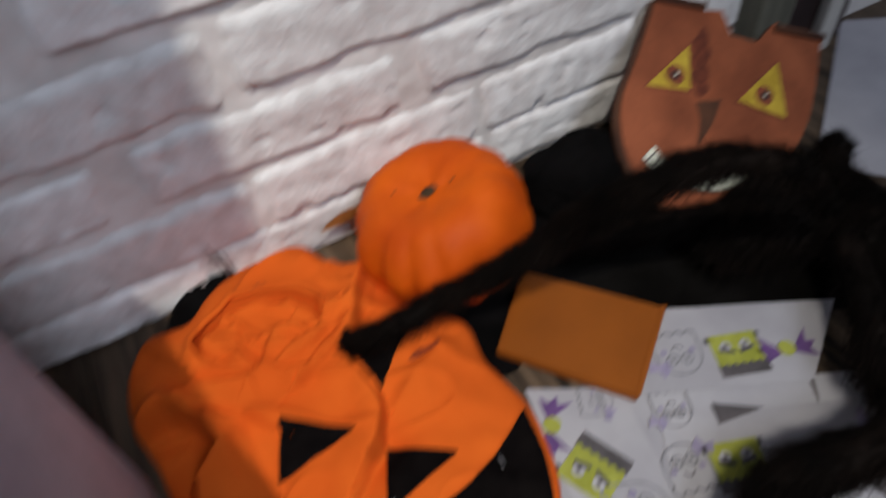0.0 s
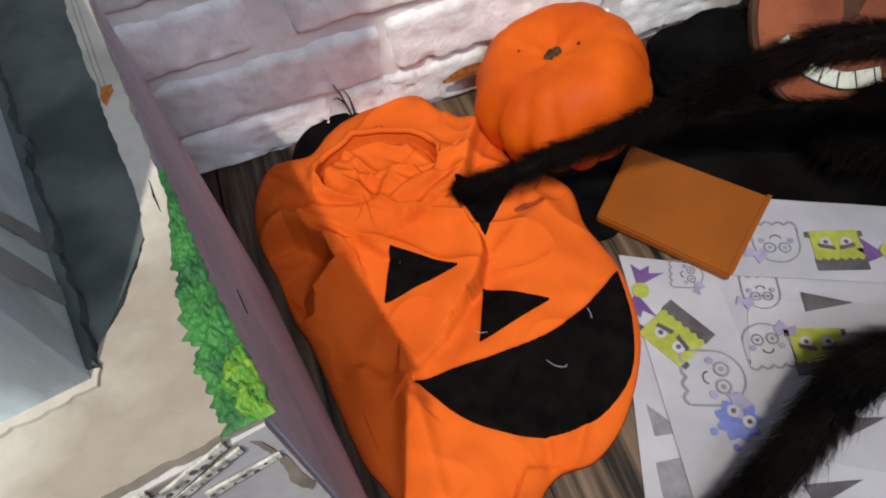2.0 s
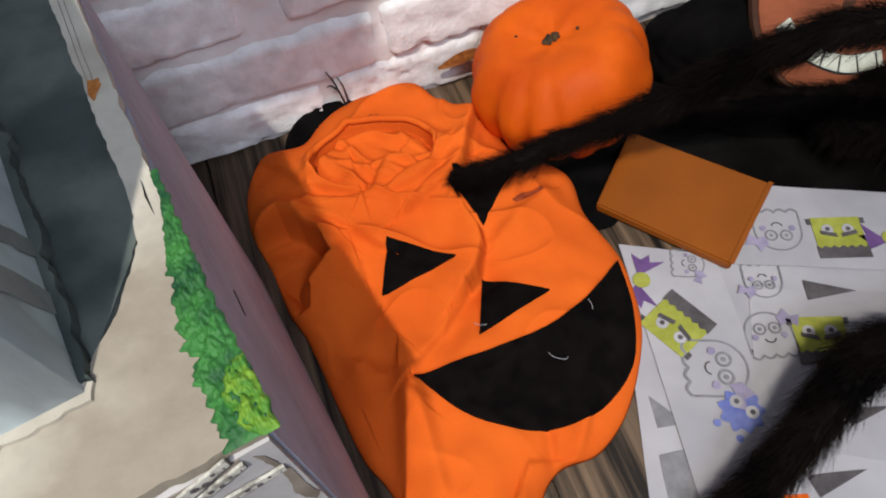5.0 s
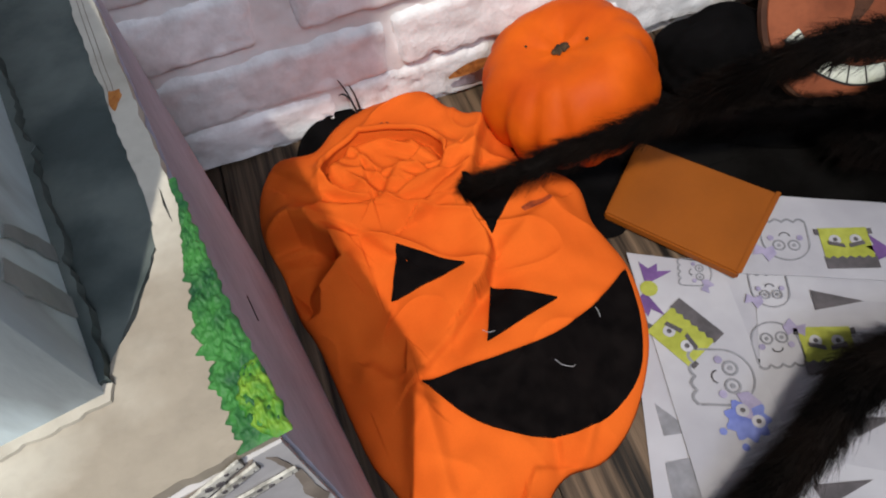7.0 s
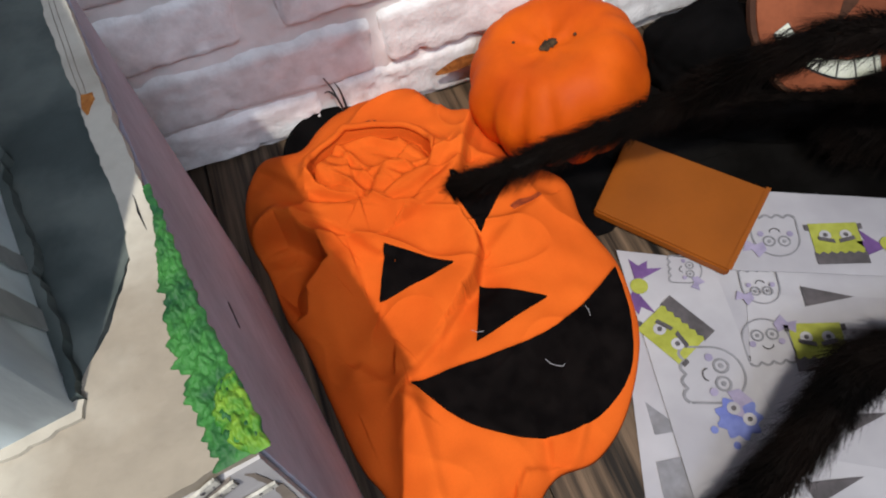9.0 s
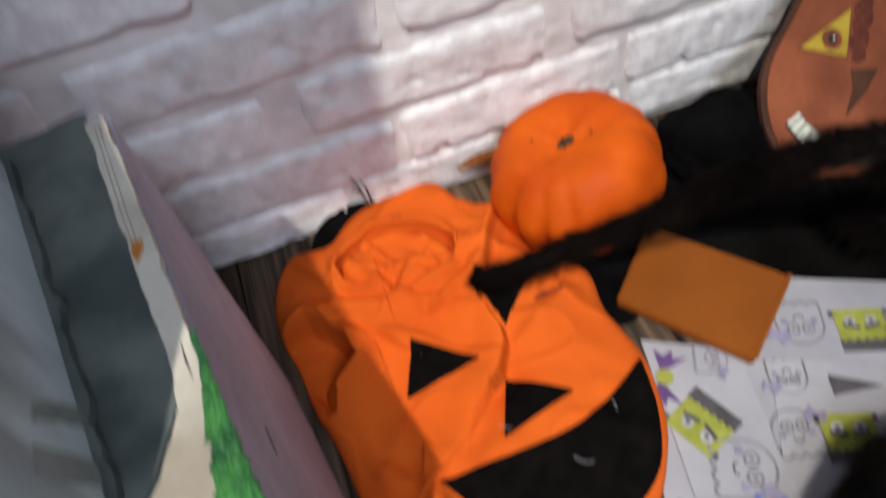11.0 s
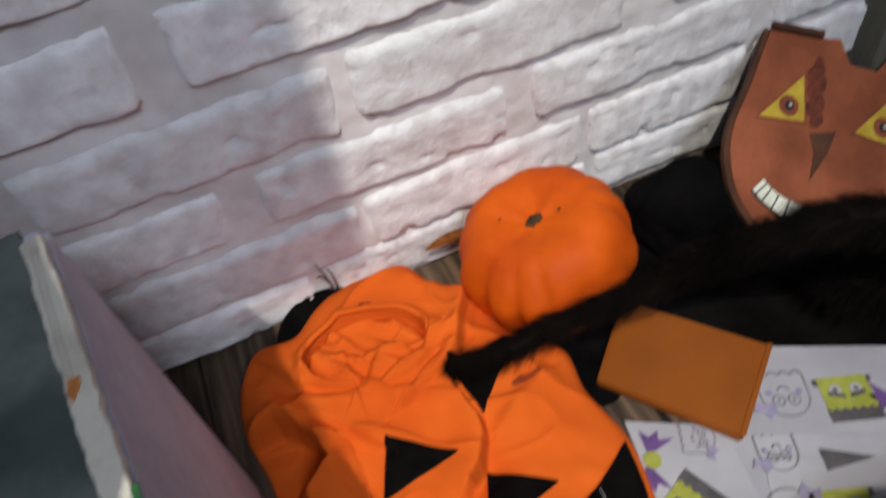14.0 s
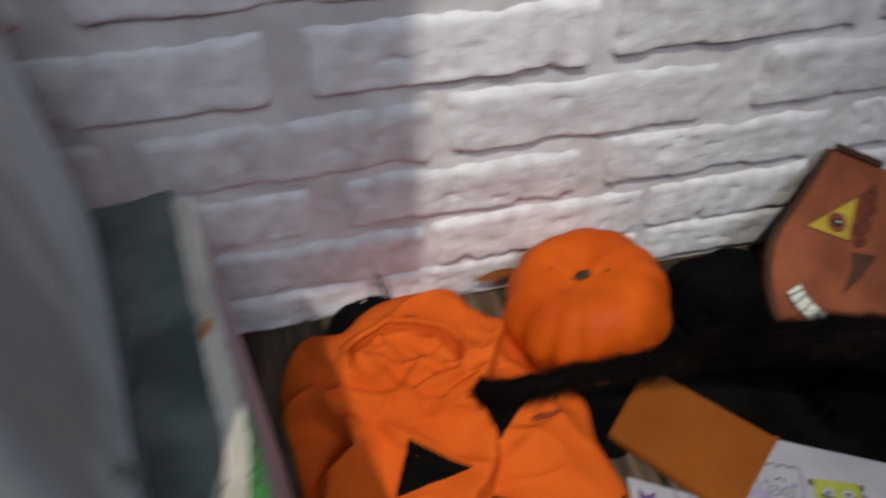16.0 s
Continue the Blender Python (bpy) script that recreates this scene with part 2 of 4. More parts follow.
# ---- pumpkin ----
def pumpkin(at, width, height, tilt):
    ob = thing("pumpkin", "small squat orange pumpkin with shallow ribs and a dry stem scar", "pumpkin", at=at)
    ob.rotation_euler = tilt
    bm, rings, nu, nv = bmesh.new(), [], 120, 48
    for j in range(1, nv):
        phi = math.pi * j / nv
        ring = []
        for i in range(nu):
            th = 2 * math.pi * i / nu
            k = th * 13 / (2 * math.pi) + 0.22 * math.sin(3 * th)
            rib = 1 - (0.085 + 0.03 * math.sin(2 * th + 1)) * (abs(math.cos(math.pi * k)) ** 4) * (0.25 + 1.1 * (phi / math.pi)) * math.sin(phi) ** 0.6
            lump = 1 + 0.05 * noise.noise(Vector((1.6 * math.cos(th), 1.6 * math.sin(th), 2 * math.cos(phi))))
            r = width / 2 * math.sin(phi) ** 0.8 * rib * lump
            z = height / 2 * math.cos(phi) * lump - 0.16 * height * math.exp(-((phi / 0.38) ** 2))
            ring.append(bm.verts.new((r * math.cos(th), r * math.sin(th), z)))
        rings.append(ring)
    for a, b in zip(rings, rings[1:]):
        for i in range(nu):
            bm.faces.new((a[i], b[i], b[(i + 1) % nu], a[(i + 1) % nu]))
    bm.faces.new(rings[0])
    bm.faces.new(rings[-1][::-1])
    smooth(part("rind", bm, RIND, ob))
    z = height / 2 - 0.155 * height
    bm = bmesh.new()
    for i in range(60):
        a, r = random.uniform(0, 6.28), random.uniform(0, 1) ** 0.5
        m = pose(r * 0.0072 * math.cos(a), r * 0.004 * math.sin(a), z + 0.001, random.uniform(0, 90), random.uniform(0, 90), 0)
        bmesh.ops.create_icosphere(bm, subdivisions=1, radius=random.uniform(0.0009, 0.0021), matrix=m)
    bmesh.ops.rotate(bm, verts=bm.verts, cent=(0, 0, 0), matrix=Matrix.Rotation(0.15, 3, "Z"))
    part("stem_scar", bm, STEM, ob, "dark crumbly stem scar")
    for x, y, r in ((-0.023, 0.016, 0.0016), (0.021, -0.006, 0.0014)):
        bm = bmesh.new()
        bmesh.ops.create_icosphere(bm, subdivisions=2, radius=r, matrix=pose(x, y, z + 0.0042))
        part("blemish", bm, STEM, ob, "small dark blemish")
    return ob


pumpkin((0.350, -0.084, 0.055), 0.152, 0.118, (-0.06, -0.24, 0.0))

# ---- t-shirt ----
OUTLINE = closed_spline([(0.064, -0.105), (0.070, -0.065), (0.088, -0.038), (0.124, -0.036), (0.150, -0.016), (0.182, -0.003), (0.237, -0.006), (0.258, -0.038), (0.287, -0.058), (0.294, -0.096), (0.300, -0.118), (0.322, -0.140), (0.331, -0.158), (0.327, -0.193), (0.335, -0.236), (0.331, -0.271), (0.319, -0.306), (0.287, -0.348), (0.254, -0.370), (0.222, -0.372), (0.200, -0.392), (0.180, -0.44), (0.13, -0.43), (0.112, -0.348), (0.099, -0.312), (0.086, -0.222), (0.077, -0.19), (0.072, -0.146)], 6)
CX, CY = 0.195, -0.2
ANG = np.array([math.atan2(y - CY, x - CX) for x, y in OUTLINE])
RAD = np.array([math.hypot(x - CX, y - CY) for x, y in OUTLINE])
order = np.argsort(ANG)
ANG, RAD = ANG[order], RAD[order]


def in_poly(x, y, poly):
    inside = False
    for (x0, y0), (x1, y1) in zip(poly, poly[1:] + poly[:1]):
        if (y0 > y) != (y1 > y) and x < (x1 - x0) * (y - y0) / (y1 - y0) + x0:
            inside = not inside
    return inside


def reach(th):
    return float(np.interp(th, ANG, RAD, period=2 * math.pi))


def seg(x, y, ax, ay, bx, by):
    """Distance to a fold line, which side of it, and how far along."""
    dx, dy = bx - ax, by - ay
    k = ((x - ax) * dx + (y - ay) * dy) / (dx * dx + dy * dy)
    kk = min(max(k, 0), 1)
    return math.hypot(x - ax - kk * dx, y - ay - kk * dy), (dx * (y - ay) - dy * (x - ax)), k


CREASES = [  # a layer that lies over the next: the line, the step's height and its softness
    ([(0.2757, -0.0798), (0.2596, -0.1069), (0.2459, -0.1332), (0.2299, -0.1481), (0.2323, -0.1639), (0.2382, -0.1863), (0.2364, -0.1994), (0.224, -0.2192), (0.2139, -0.2257)], 0.020, 0.0009),
    ([(0.2139, -0.2257), (0.203, -0.2368), (0.1837, -0.254), (0.153, -0.2751)], 0.007, 0.0010),
    ([(0.2436, -0.126), (0.2210, -0.133), (0.1935, -0.150)], -0.006, 0.0010),
    ([(0.094, -0.1315), (0.1214, -0.1338), (0.145, -0.155), (0.1612, -0.1751)], -0.008, 0.0010),
    ([(0.143, -0.272), (0.135, -0.30), (0.122, -0.345)], -0.008, 0.0030),
    ([(0.134, -0.1109), (0.1584, -0.1257), (0.1791, -0.1353), (0.2025, -0.1358), (0.2237, -0.1293), (0.2486, -0.1272)], -0.006, 0.0009),
    ([(0.132, -0.1191), (0.1563, -0.1331), (0.1812, -0.1438), (0.2041, -0.1454)], 0.003, 0.001),
    ([(0.1668, -0.1291), (0.1805, -0.1305), (0.1996, -0.1225), (0.2075, -0.1233)], 0.008, 0.0008),
    ([(0.189, -0.1562), (0.2045, -0.1514), (0.2233, -0.1443), (0.2443, -0.1323)], -0.007, 0.0009),
    ([(0.1005, -0.0692), (0.1165, -0.0946), (0.1311, -0.0994)], -0.007, 0.001),
    ([(0.1622, -0.0978), (0.1612, -0.1238)], 0.006, 0.0009),
    ([(0.1546, -0.2027), (0.1472, -0.2175)], 0.004, 0.0012),
    ([(0.1414, -0.1792), (0.1417, -0.194)], 0.004, 0.0012),
    ([(0.1476, -0.0758), (0.1665, -0.0784), (0.1702, -0.0916)], 0.004, 0.001),
    ([(0.2001, -0.0976), (0.1821, -0.1091), (0.1672, -0.1244)], -0.006, 0.0012),
    ([(0.0957, -0.0923), (0.1164, -0.1258), (0.1296, -0.1471)], 0.004, 0.003),
    ([(0.133, -0.2019), (0.1486, -0.2374)], 0.003, 0.004),
    ([(0.1014, -0.1896), (0.1061, -0.2399), (0.1104, -0.2855)], -0.006, 0.004),
    ([(0.195, -0.372), (0.204, -0.362), (0.222, -0.366)], 0.006, 0.0010),
]
FOLDS = [  # from, to, height, width
    (0.238, -0.110, 0.190, -0.150, 0.006, 0.009),
    (0.120, -0.118, 0.180, -0.138, 0.004, 0.006),
    (0.245, -0.200, 0.300, -0.175, 0.005, 0.012),
    (0.190, -0.020, 0.245, -0.030, 0.005, 0.012),
    (0.240, -0.040, 0.272, -0.078, 0.006, 0.010),
    (0.120, -0.260, 0.150, -0.300, 0.005, 0.010),
    (0.150, -0.285, 0.145, -0.36, 0.006, 0.010),
    (0.255, -0.345, 0.235, -0.372, 0.006, 0.006),
    (0.225, -0.350, 0.215, -0.385, -0.005, 0.005),
    (0.290, -0.060, 0.262, -0.110, 0.006, 0.008),
]
NX, NY, NA, NB, NR = 0.180, -0.094, 0.052, 0.034, math.radians(-12)


# the opening of a sleeve: its upper lip, then its soft lower side
LIP = [(0.060, -0.122), (0.0946, -0.121), (0.1068, -0.131), (0.1203, -0.152), (0.1245, -0.172)]
SILL = [(0.1245, -0.172), (0.113, -0.1765), (0.101, -0.182), (0.096, -0.199), (0.085, -0.200), (0.066, -0.176), (0.060, -0.122)]


def sleeve(x, y):
    if not (0.05 < x < 0.15 and -0.23 < y < -0.09):
        return 0.0
    lip = min(seg(x, y, *p, *q)[0] for p, q in zip(LIP, LIP[1:]))
    sill = min(seg(x, y, *p, *q)[0] for p, q in zip(SILL[:-2], SILL[1:-1]))
    if in_poly(x, y, LIP + SILL[1:-1]):
        return 0.013 * (1 - ease(lip / 0.002)) - 0.034 * ease(lip / 0.004) * ease(sill / 0.022) - 0.004 * ease(sill / 0.003)
    return 0.013 * math.exp(-((lip / 0.011) ** 2)) + 0.003 * math.exp(-((sill / 0.006) ** 2)) * ease(lip / 0.01)


def neck_r(x, y):
    dx, dy = x - NX, y - NY
    return math.hypot((dx * math.cos(NR) + dy * math.sin(NR)) / NA, (-dx * math.sin(NR) + dy * math.cos(NR)) / NB), dy


def cloth(x, y):
    r = math.hypot(x - CX, y - CY) / reach(math.atan2(y - CY, x - CX))
    edge = max(0.0, 1 - r ** 7) ** 0.5
    up = min(max((y + 0.24) / 0.12, 0), 1)
    up = up * up * (3 - 2 * up)
    z = 0.021 + 0.020 * up * (1 - 0.5 * min(max((x - 0.24) / 0.06, 0), 1))
    ridge = 1 - min(1, abs(noise.noise(Vector((x * 13 + 0.4 * y * 13, y * 19, 5.1)))) * 3.2)
    z += 0.006 * ridge ** 3 * (0.35 + 0.65 * up)
    z += 0.004 * noise.noise(Vector((x * 22, y * 22, 0.3))) + 0.0022 * noise.noise(Vector((x * 60, y * 48, 1.3)))
    for line, h, w in CREASES:
        best = (9, 0)
        for (ax, ay), (bx, by) in zip(line, line[1:]):
            d, s2, k = seg(x, y, ax, ay, bx, by)
            if d < best[0]:
                best = (d, s2)
        if best[0] < 0.05:
            sd = math.copysign(best[0], best[1])
            z += h * math.exp(-((best[0] / 0.020) ** 2)) * (-0.5 + 1 / (1 + math.exp(max(-40, min(40, sd / w)))))
    for ax, ay, bx, by, h, w in FOLDS:
        d, side, k = seg(x, y, ax, ay, bx, by)
        ww = w * (0.6 if side > 0 else 1.15)
        z += h * math.exp(-((d / ww) ** 2))
    z += sleeve(x, y)
    q, dy = neck_r(x, y)
    if q < 1.25:
        upper = 1 / (1 + math.exp(-(dy + 0.016) / 0.003))
        if q >= 1:
            z += 0.009 * upper * math.exp(-(((q - 1) / 0.14) ** 2))
        else:
            z += 0.009 * upper - 0.027 * upper * min(1, (1 - q) / 0.05) * (0.45 + 0.55 * math.exp(-(((1 - q) / 0.10) ** 2)))
            u, v = 0.75 * x + 0.66 * y, -0.66 * x + 0.75 * y
            fold = abs(noise.noise(Vector((u * 62, v * 22, 7.7)))) * 2.6 + 0.25 * abs(noise.noise(Vector((u * 30, v * 60, 2.2))))
            z += 0.0065 * max(0, 1 - fold) * min(1, (1 - q) / 0.25)
        z += 0.0025 * (1 - upper) * math.exp(-(((q - 0.98) / 0.12) ** 2))
    return 0.0015 + max(z, 0.004) * edge


def tee():
    ob = thing("t_shirt", "crumpled orange cotton t-shirt with a black felt pumpkin face", "t-shirt")
    bm, rings, nu, nv = bmesh.new(), [], 660, 180
    c = bm.verts.new((CX, CY, cloth(CX, CY)))
    for j in range(1, nv + 1):
        r = j / nv
        ring = []
        for i in range(nu):
            th = 2 * math.pi * i / nu - math.pi
            R = reach(th) * r
            x, y = CX + R * math.cos(th), CY + R * math.sin(th)
            ring.append(bm.verts.new((x, y, cloth(x, y))))
        rings.append(ring)
    for i in range(nu):
        bm.faces.new((c, rings[0][i], rings[0][(i + 1) % nu]))
    for a, b in zip(rings, rings[1:]):
        for i in range(nu):
            bm.faces.new((a[i], b[i], b[(i + 1) % nu], a[(i + 1) % nu]))
    low = [bm.verts.new((v.co.x + (CX - v.co.x) * 0.06, v.co.y + (CY - v.co.y) * 0.06, 0.0006)) for v in rings[-1]]
    for i in range(nu):
        bm.faces.new((rings[-1][i], low[i], low[(i + 1) % nu], rings[-1][(i + 1) % nu]))
    smooth(part("body", bm, ORANGE, ob, "bright orange cotton jersey"))
    pts, rad = [], []
    for i in range(61):
        a = math.radians(-14 + 208 * i / 60)
        u, v = 1.0 * NA * math.cos(a), 1.0 * NB * math.sin(a)
        x, y = NX + u * math.cos(NR) - v * math.sin(NR), NY + u * math.sin(NR) + v * math.cos(NR)
        xo, yo = NX + (x - NX) * 1.07, NY + (y - NY) * 1.07
        pts.append((x, y, cloth(xo, yo) + 0.0008))
        rad.append(0.0006 + 0.0022 * min(1, i / 6, (60 - i) / 6))
    smooth(part("collar", tube(pts, rad, 10), ORANGE, ob, "rolled orange neck band"))
    return ob


def patch(name, poly, surface, lift, material, parent, label=""):
    """A thin piece that lies on a surface: the outline with a fine inner net."""
    bm = bmesh.new()
    dense = []
    for (x0, y0), (x1, y1) in zip(poly, poly[1:] + poly[:1]):
        k = max(1, int(math.hypot(x1 - x0, y1 - y0) / 0.002))
        dense += [(x0 + (x1 - x0) * i / k, y0 + (y1 - y0) * i / k) for i in range(k)]
    cx, cy = sum(p[0] for p in dense) / len(dense), sum(p[1] for p in dense) / len(dense)
    n = 30
    rings = []
    for j in range(1, n + 1):
        f = j / n
        rings.append([bm.verts.new((cx + (x - cx) * f, cy + (y - cy) * f, surface(cx + (x - cx) * f, cy + (y - cy) * f) + lift)) for x, y in dense])
    c = bm.verts.new((cx, cy, surface(cx, cy) + lift))
    k = len(dense)
    for i in range(k):
        bm.faces.new((c, rings[0][i], rings[0][(i + 1) % k]))
    for a, b in zip(rings, rings[1:]):
        for i in range(k):
            bm.faces.new((a[i], b[i], b[(i + 1) % k], a[(i + 1) % k]))
    low = [bm.verts.new((v.co.x, v.co.y, v.co.z - lift * 1.5)) for v in rings[-1]]
    for i in range(k):
        bm.faces.new((rings[-1][i], low[i], low[(i + 1) % k], rings[-1][(i + 1) % k]))
    bmesh.ops.recalc_face_normals(bm, faces=bm.faces)
    return smooth(part(name, bm, material, parent, label))


shirt = tee()
patch("eye", [(0.1672, -0.1728), (0.2112, -0.2048), (0.1496, -0.2104)], cloth, 0.0032, FELT, shirt, "black felt triangle eye")
patch("eye", [(0.234, -0.137), (0.300, -0.131), (0.2424, -0.1816)], cloth, 0.0032, FELT, shirt, "black felt triangle eye")
patch("nose", [(0.2256, -0.2208), (0.2672, -0.2528), (0.2064, -0.2664)], cloth, 0.0032, FELT, shirt, "black felt triangle nose")
patch("stain", [(0.2703, -0.1731), (0.2806, -0.169), (0.2958, -0.1698), (0.297, -0.1738), (0.2827, -0.1757), (0.2723, -0.1774)], cloth, 0.0007, SMUDGE, shirt, "faint red-brown smudge")
for mark in ([(0.1871, -0.0501), (0.1914, -0.0491), (0.1949, -0.0547), (0.1915, -0.0561)], [(0.1945, -0.049), (0.1975, -0.0524), (0.1961, -0.0539)]):
    patch("stain", mark, cloth, 0.0010, SMEAR, shirt, "small dark red mark")
MOUTH = [tuple(p) for p in spline([(0.152, -0.2808), (0.1952, -0.2808), (0.2528, -0.2792), (0.2944, -0.2656), (0.328, -0.2448)], 4)] + [tuple(p) for p in spline([(0.3255, -0.262), (0.3184, -0.2896), (0.300, -0.3248), (0.2648, -0.3464), (0.232, -0.348), (0.2032, -0.338), (0.1744, -0.3152), (0.155, -0.284)], 4)]
for pts in ([(0.246, -0.298), (0.249, -0.3035), (0.255, -0.307), (0.2575, -0.306)], [(0.290, -0.270), (0.2905, -0.2745), (0.2895, -0.279)], [(0.206, -0.257), (0.209, -0.2605), (0.214, -0.262)]):
    q = [(p[0], p[1], cloth(*p) + 0.0042) for p in spline(pts, 4)]
    part("lint", tube(q, [0.00022] * len(q), 5), PAPER, shirt, "stray white thread")
patch("mouth", MOUTH, cloth, 0.0032, FELT, shirt, "wide black felt smile")

# ---- stone model house on the pedestal ----
SX, SY = 0.177, -0.984      # along the side, towards the room
TX, TY = -0.984, -0.177     # along the front


def side(a, b, origin=(0.062, -0.147)):
    return (origin[0] + SX * a + TX * b, origin[1] + SY * a + TY * b)


ped = thing("pedestal", "painted pedestal with mauve side, pale front and mossy cream top", "model")
LEN, TOP = 0.251, 0.308
smooth_bm = prism(bmesh.new(), [side(0, 0), side(LEN, 0), side(LEN, 0.42), side(0, 0.42)], 0.0, TOP - 0.003)
bmesh.ops.bevel(smooth_bm, geom=list(smooth_bm.edges), offset=0.003, segments=2, affect="EDGES")
part("body", smooth_bm, MAUVE, ped, "mauve painted board side")


def sheet_on(name, plan, z0, z1, material, parent, label="", jag=0.0):
    pts = []
    for (x0, y0), (x1, y1) in zip(plan, plan[1:] + plan[:1]):
        k = max(2, int(math.hypot(x1 - x0, y1 - y0) / 0.002))
        for i in range(k):
            w = jag * 2.2 if 0 < i else 0
            px_, py_ = x0 + (x1 - x0) * i / k, y0 + (y1 - y0) * i / k
            v = noise.noise_vector(Vector((px_ * 90, py_ * 90, z1))) + 0.6 * noise.noise_vector(Vector((px_ * 260, py_ * 260, 3.0)))
            pts.append((px_ + w * v.x, py_ + w * v.y))
    bm = prism(bmesh.new(), pts, z0, z1)
    bmesh.ops.triangulate(bm, faces=[f for f in bm.faces if len(f.verts) > 4])
    return part(name, bm, material, parent, label)


# The slate's slanted near end stands in for the tower's shadow on the cream.
sheet_on("slate_top", [side(0.002, 0.009), side(0.17, 0.010), side(0.225, 0.05), side(0.225, 0.40), side(0.002, 0.40)], TOP - 0.004, TOP + 0.0005, SLATE, ped, "dark slate-grey painted top, its slanted end cut at the tower's shadow edge", 0.0006)
sheet_on("stone_edge", [side(0.014, 0.0005), side(LEN, 0.0005), side(LEN, 0.40), side(0.214, 0.40), side(0.214, 0.042), side(0.195, 0.024), side(0.176, 0.0125), side(0.165, 0.0105), side(0.014, 0.0095)], TOP - 0.003, TOP + 0.0025, STONE, ped, "cream painted stone edging", 0.0005)
sheet_on("rust_spot", [side(0.098, 0.004), side(0.101, 0.004), side(0.108, 0.0085), side(0.104, 0.0095), side(0.097, 0.008)], TOP, TOP + 0.0032, RUST, ped, "small rust-orange paint spot", 0.0004)
for k in range(2):
    sheet_on("pencil_line", [side(0.02, 0.004 + 0.002 * k), side(0.098, 0.0062 + 0.002 * k), side(0.098, 0.0064 + 0.002 * k), side(0.02, 0.0042 + 0.002 * k)], TOP, TOP + 0.0028, STAIN_SHADE, ped, "thin brown drawn line", 0.0001)
# moss along the edge
def moss_mound(name, a0, a1, wide, material, label, seed, lift):
    """A low ragged crust: a fine net over the strip, thinned away at an uneven outline."""
    bm, net = bmesh.new(), {}
    na, nb = int((a1 - a0) / 0.0006), 40
    for i in range(na + 1):
        a = a0 + (a1 - a0) * i / na
        w = wide(a) * (1 + 0.35 * noise.noise(Vector((a * 120, seed, 4))) + 0.25 * noise.noise(Vector((a * 420, seed, 6))))
        out = 0.0016 + 0.0022 * ease((a - 0.20) / 0.05) + 0.0012 * noise.noise(Vector((a * 260, seed, 8)))
        for j in range(nb + 1):
            f = j / nb
            b = -out + (w + out) * f
            x, y = side(a, b)
            body = min(1, 5 * f, 5 * (1 - f), 14 * i / na, 14 * (1 - i / na)) ** 0.6
            lump = 0.55 + 0.5 * noise.noise(Vector((a * 260, b * 420, seed))) + 0.45 * noise.noise(Vector((a * 620, b * 900, seed + 3)))
            net[i, j] = bm.verts.new((x, y, TOP + 0.0023 + lift + 0.0030 * body * max(0.15, lump) * ease(w / 0.004)))
    for i in range(na):
        for j in range(nb):
            bm.faces.new((net[i, j], net[i + 1, j], net[i + 1, j + 1], net[i, j + 1]))
    bmesh.ops.recalc_face_normals(bm, faces=bm.faces)
    smooth(part(name, bm, material, ped, label))


moss_mound("moss", 0.150, 0.252, lambda a: 0.0012 + 0.0098 * ease((a - 0.155) / 0.060), GREEN, "bright green ragged moss strip", 2.0, 0.0)
moss_mound("moss_tuft", 0.228, 0.253, lambda a: 0.0006 + 0.0062 * math.sin(math.pi * min(1, max(0, (a - 0.228) / 0.025))) ** 0.7, LIMEMOSS, "yellow-green moss tuft at the corner", 5.0, 0.0009)
on_slit = [side(0.152, 0.0044), side(0.160, 0.0052), side(0.168, 0.0046), side(0.160, 0.0045)]
sheet_on("dark_slit", on_slit, TOP, TOP + 0.0031, INK, ped, "thin black painted slit", 0.0002)
# painted front face, a dark band for the edging's shade, the drawn sticks on it
def on_front(name, pts, d0, d1, material, label=""):
    bm = bmesh.new()
    rows = [[bm.verts.new((*side(LEN + d, b), z)) for b, z in pts] for d in (d0, d1)]
    k = len(pts)
    bm.faces.new(rows[1])
    bm.faces.new(rows[0][::-1])
    for i in range(k):
        bm.faces.new((rows[0][i], rows[0][(i + 1) % k], rows[1][(i + 1) % k], rows[1][i]))
    bmesh.ops.recalc_face_normals(bm, faces=bm.faces)
    bmesh.ops.triangulate(bm, faces=[f for f in bm.faces if len(f.verts) > 4])
    return part(name, bm, material, ped, label)


def torn(pts, amount, step=0.0025):
    out = []
    for (x0, y0), (x1, y1) in zip(pts, pts[1:] + pts[:1]):
        k = max(1, int(math.hypot(x1 - x0, y1 - y0) / step))
        for i in range(k):
            x, y = x0 + (x1 - x0) * i / k, y0 + (y1 - y0) * i / k
            v = noise.noise_vector(Vector((x * 210, y * 210, 1.7)))
            out.append((x + amount * v.x, y + amount * v.y))
    return out


on_front("front_panel", [(0.001, 0.002), (0.40, 0.002), (0.40, TOP - 0.004), (0.001, TOP - 0.004)], -0.002, 0.0008, PALE, "pale lilac-grey painted front")
on_front("shade_band", torn([(0.010, TOP - 0.0045), (0.012, TOP - 0.009), (0.10, TOP - 0.014), (0.40, TOP - 0.014), (0.40, TOP - 0.0045)], 0.0006, 0.004), 0.0009, 0.0012, STAIN_SHADE, "brown-grey band coloured as the shade under the edging")
on_front("stain", torn([(0.0075, 0.300), (0.0045, 0.283), (0.0066, 0.262), (0.0068, 0.252), (0.0040, 0.238), (0.0012, 0.244), (0.0022, 0.262), (0.0022, 0.278), (0.0048, 0.296)], 0.0009), 0.0009, 0.0013, STAIN_SHADE, "brown-grey ragged stain")
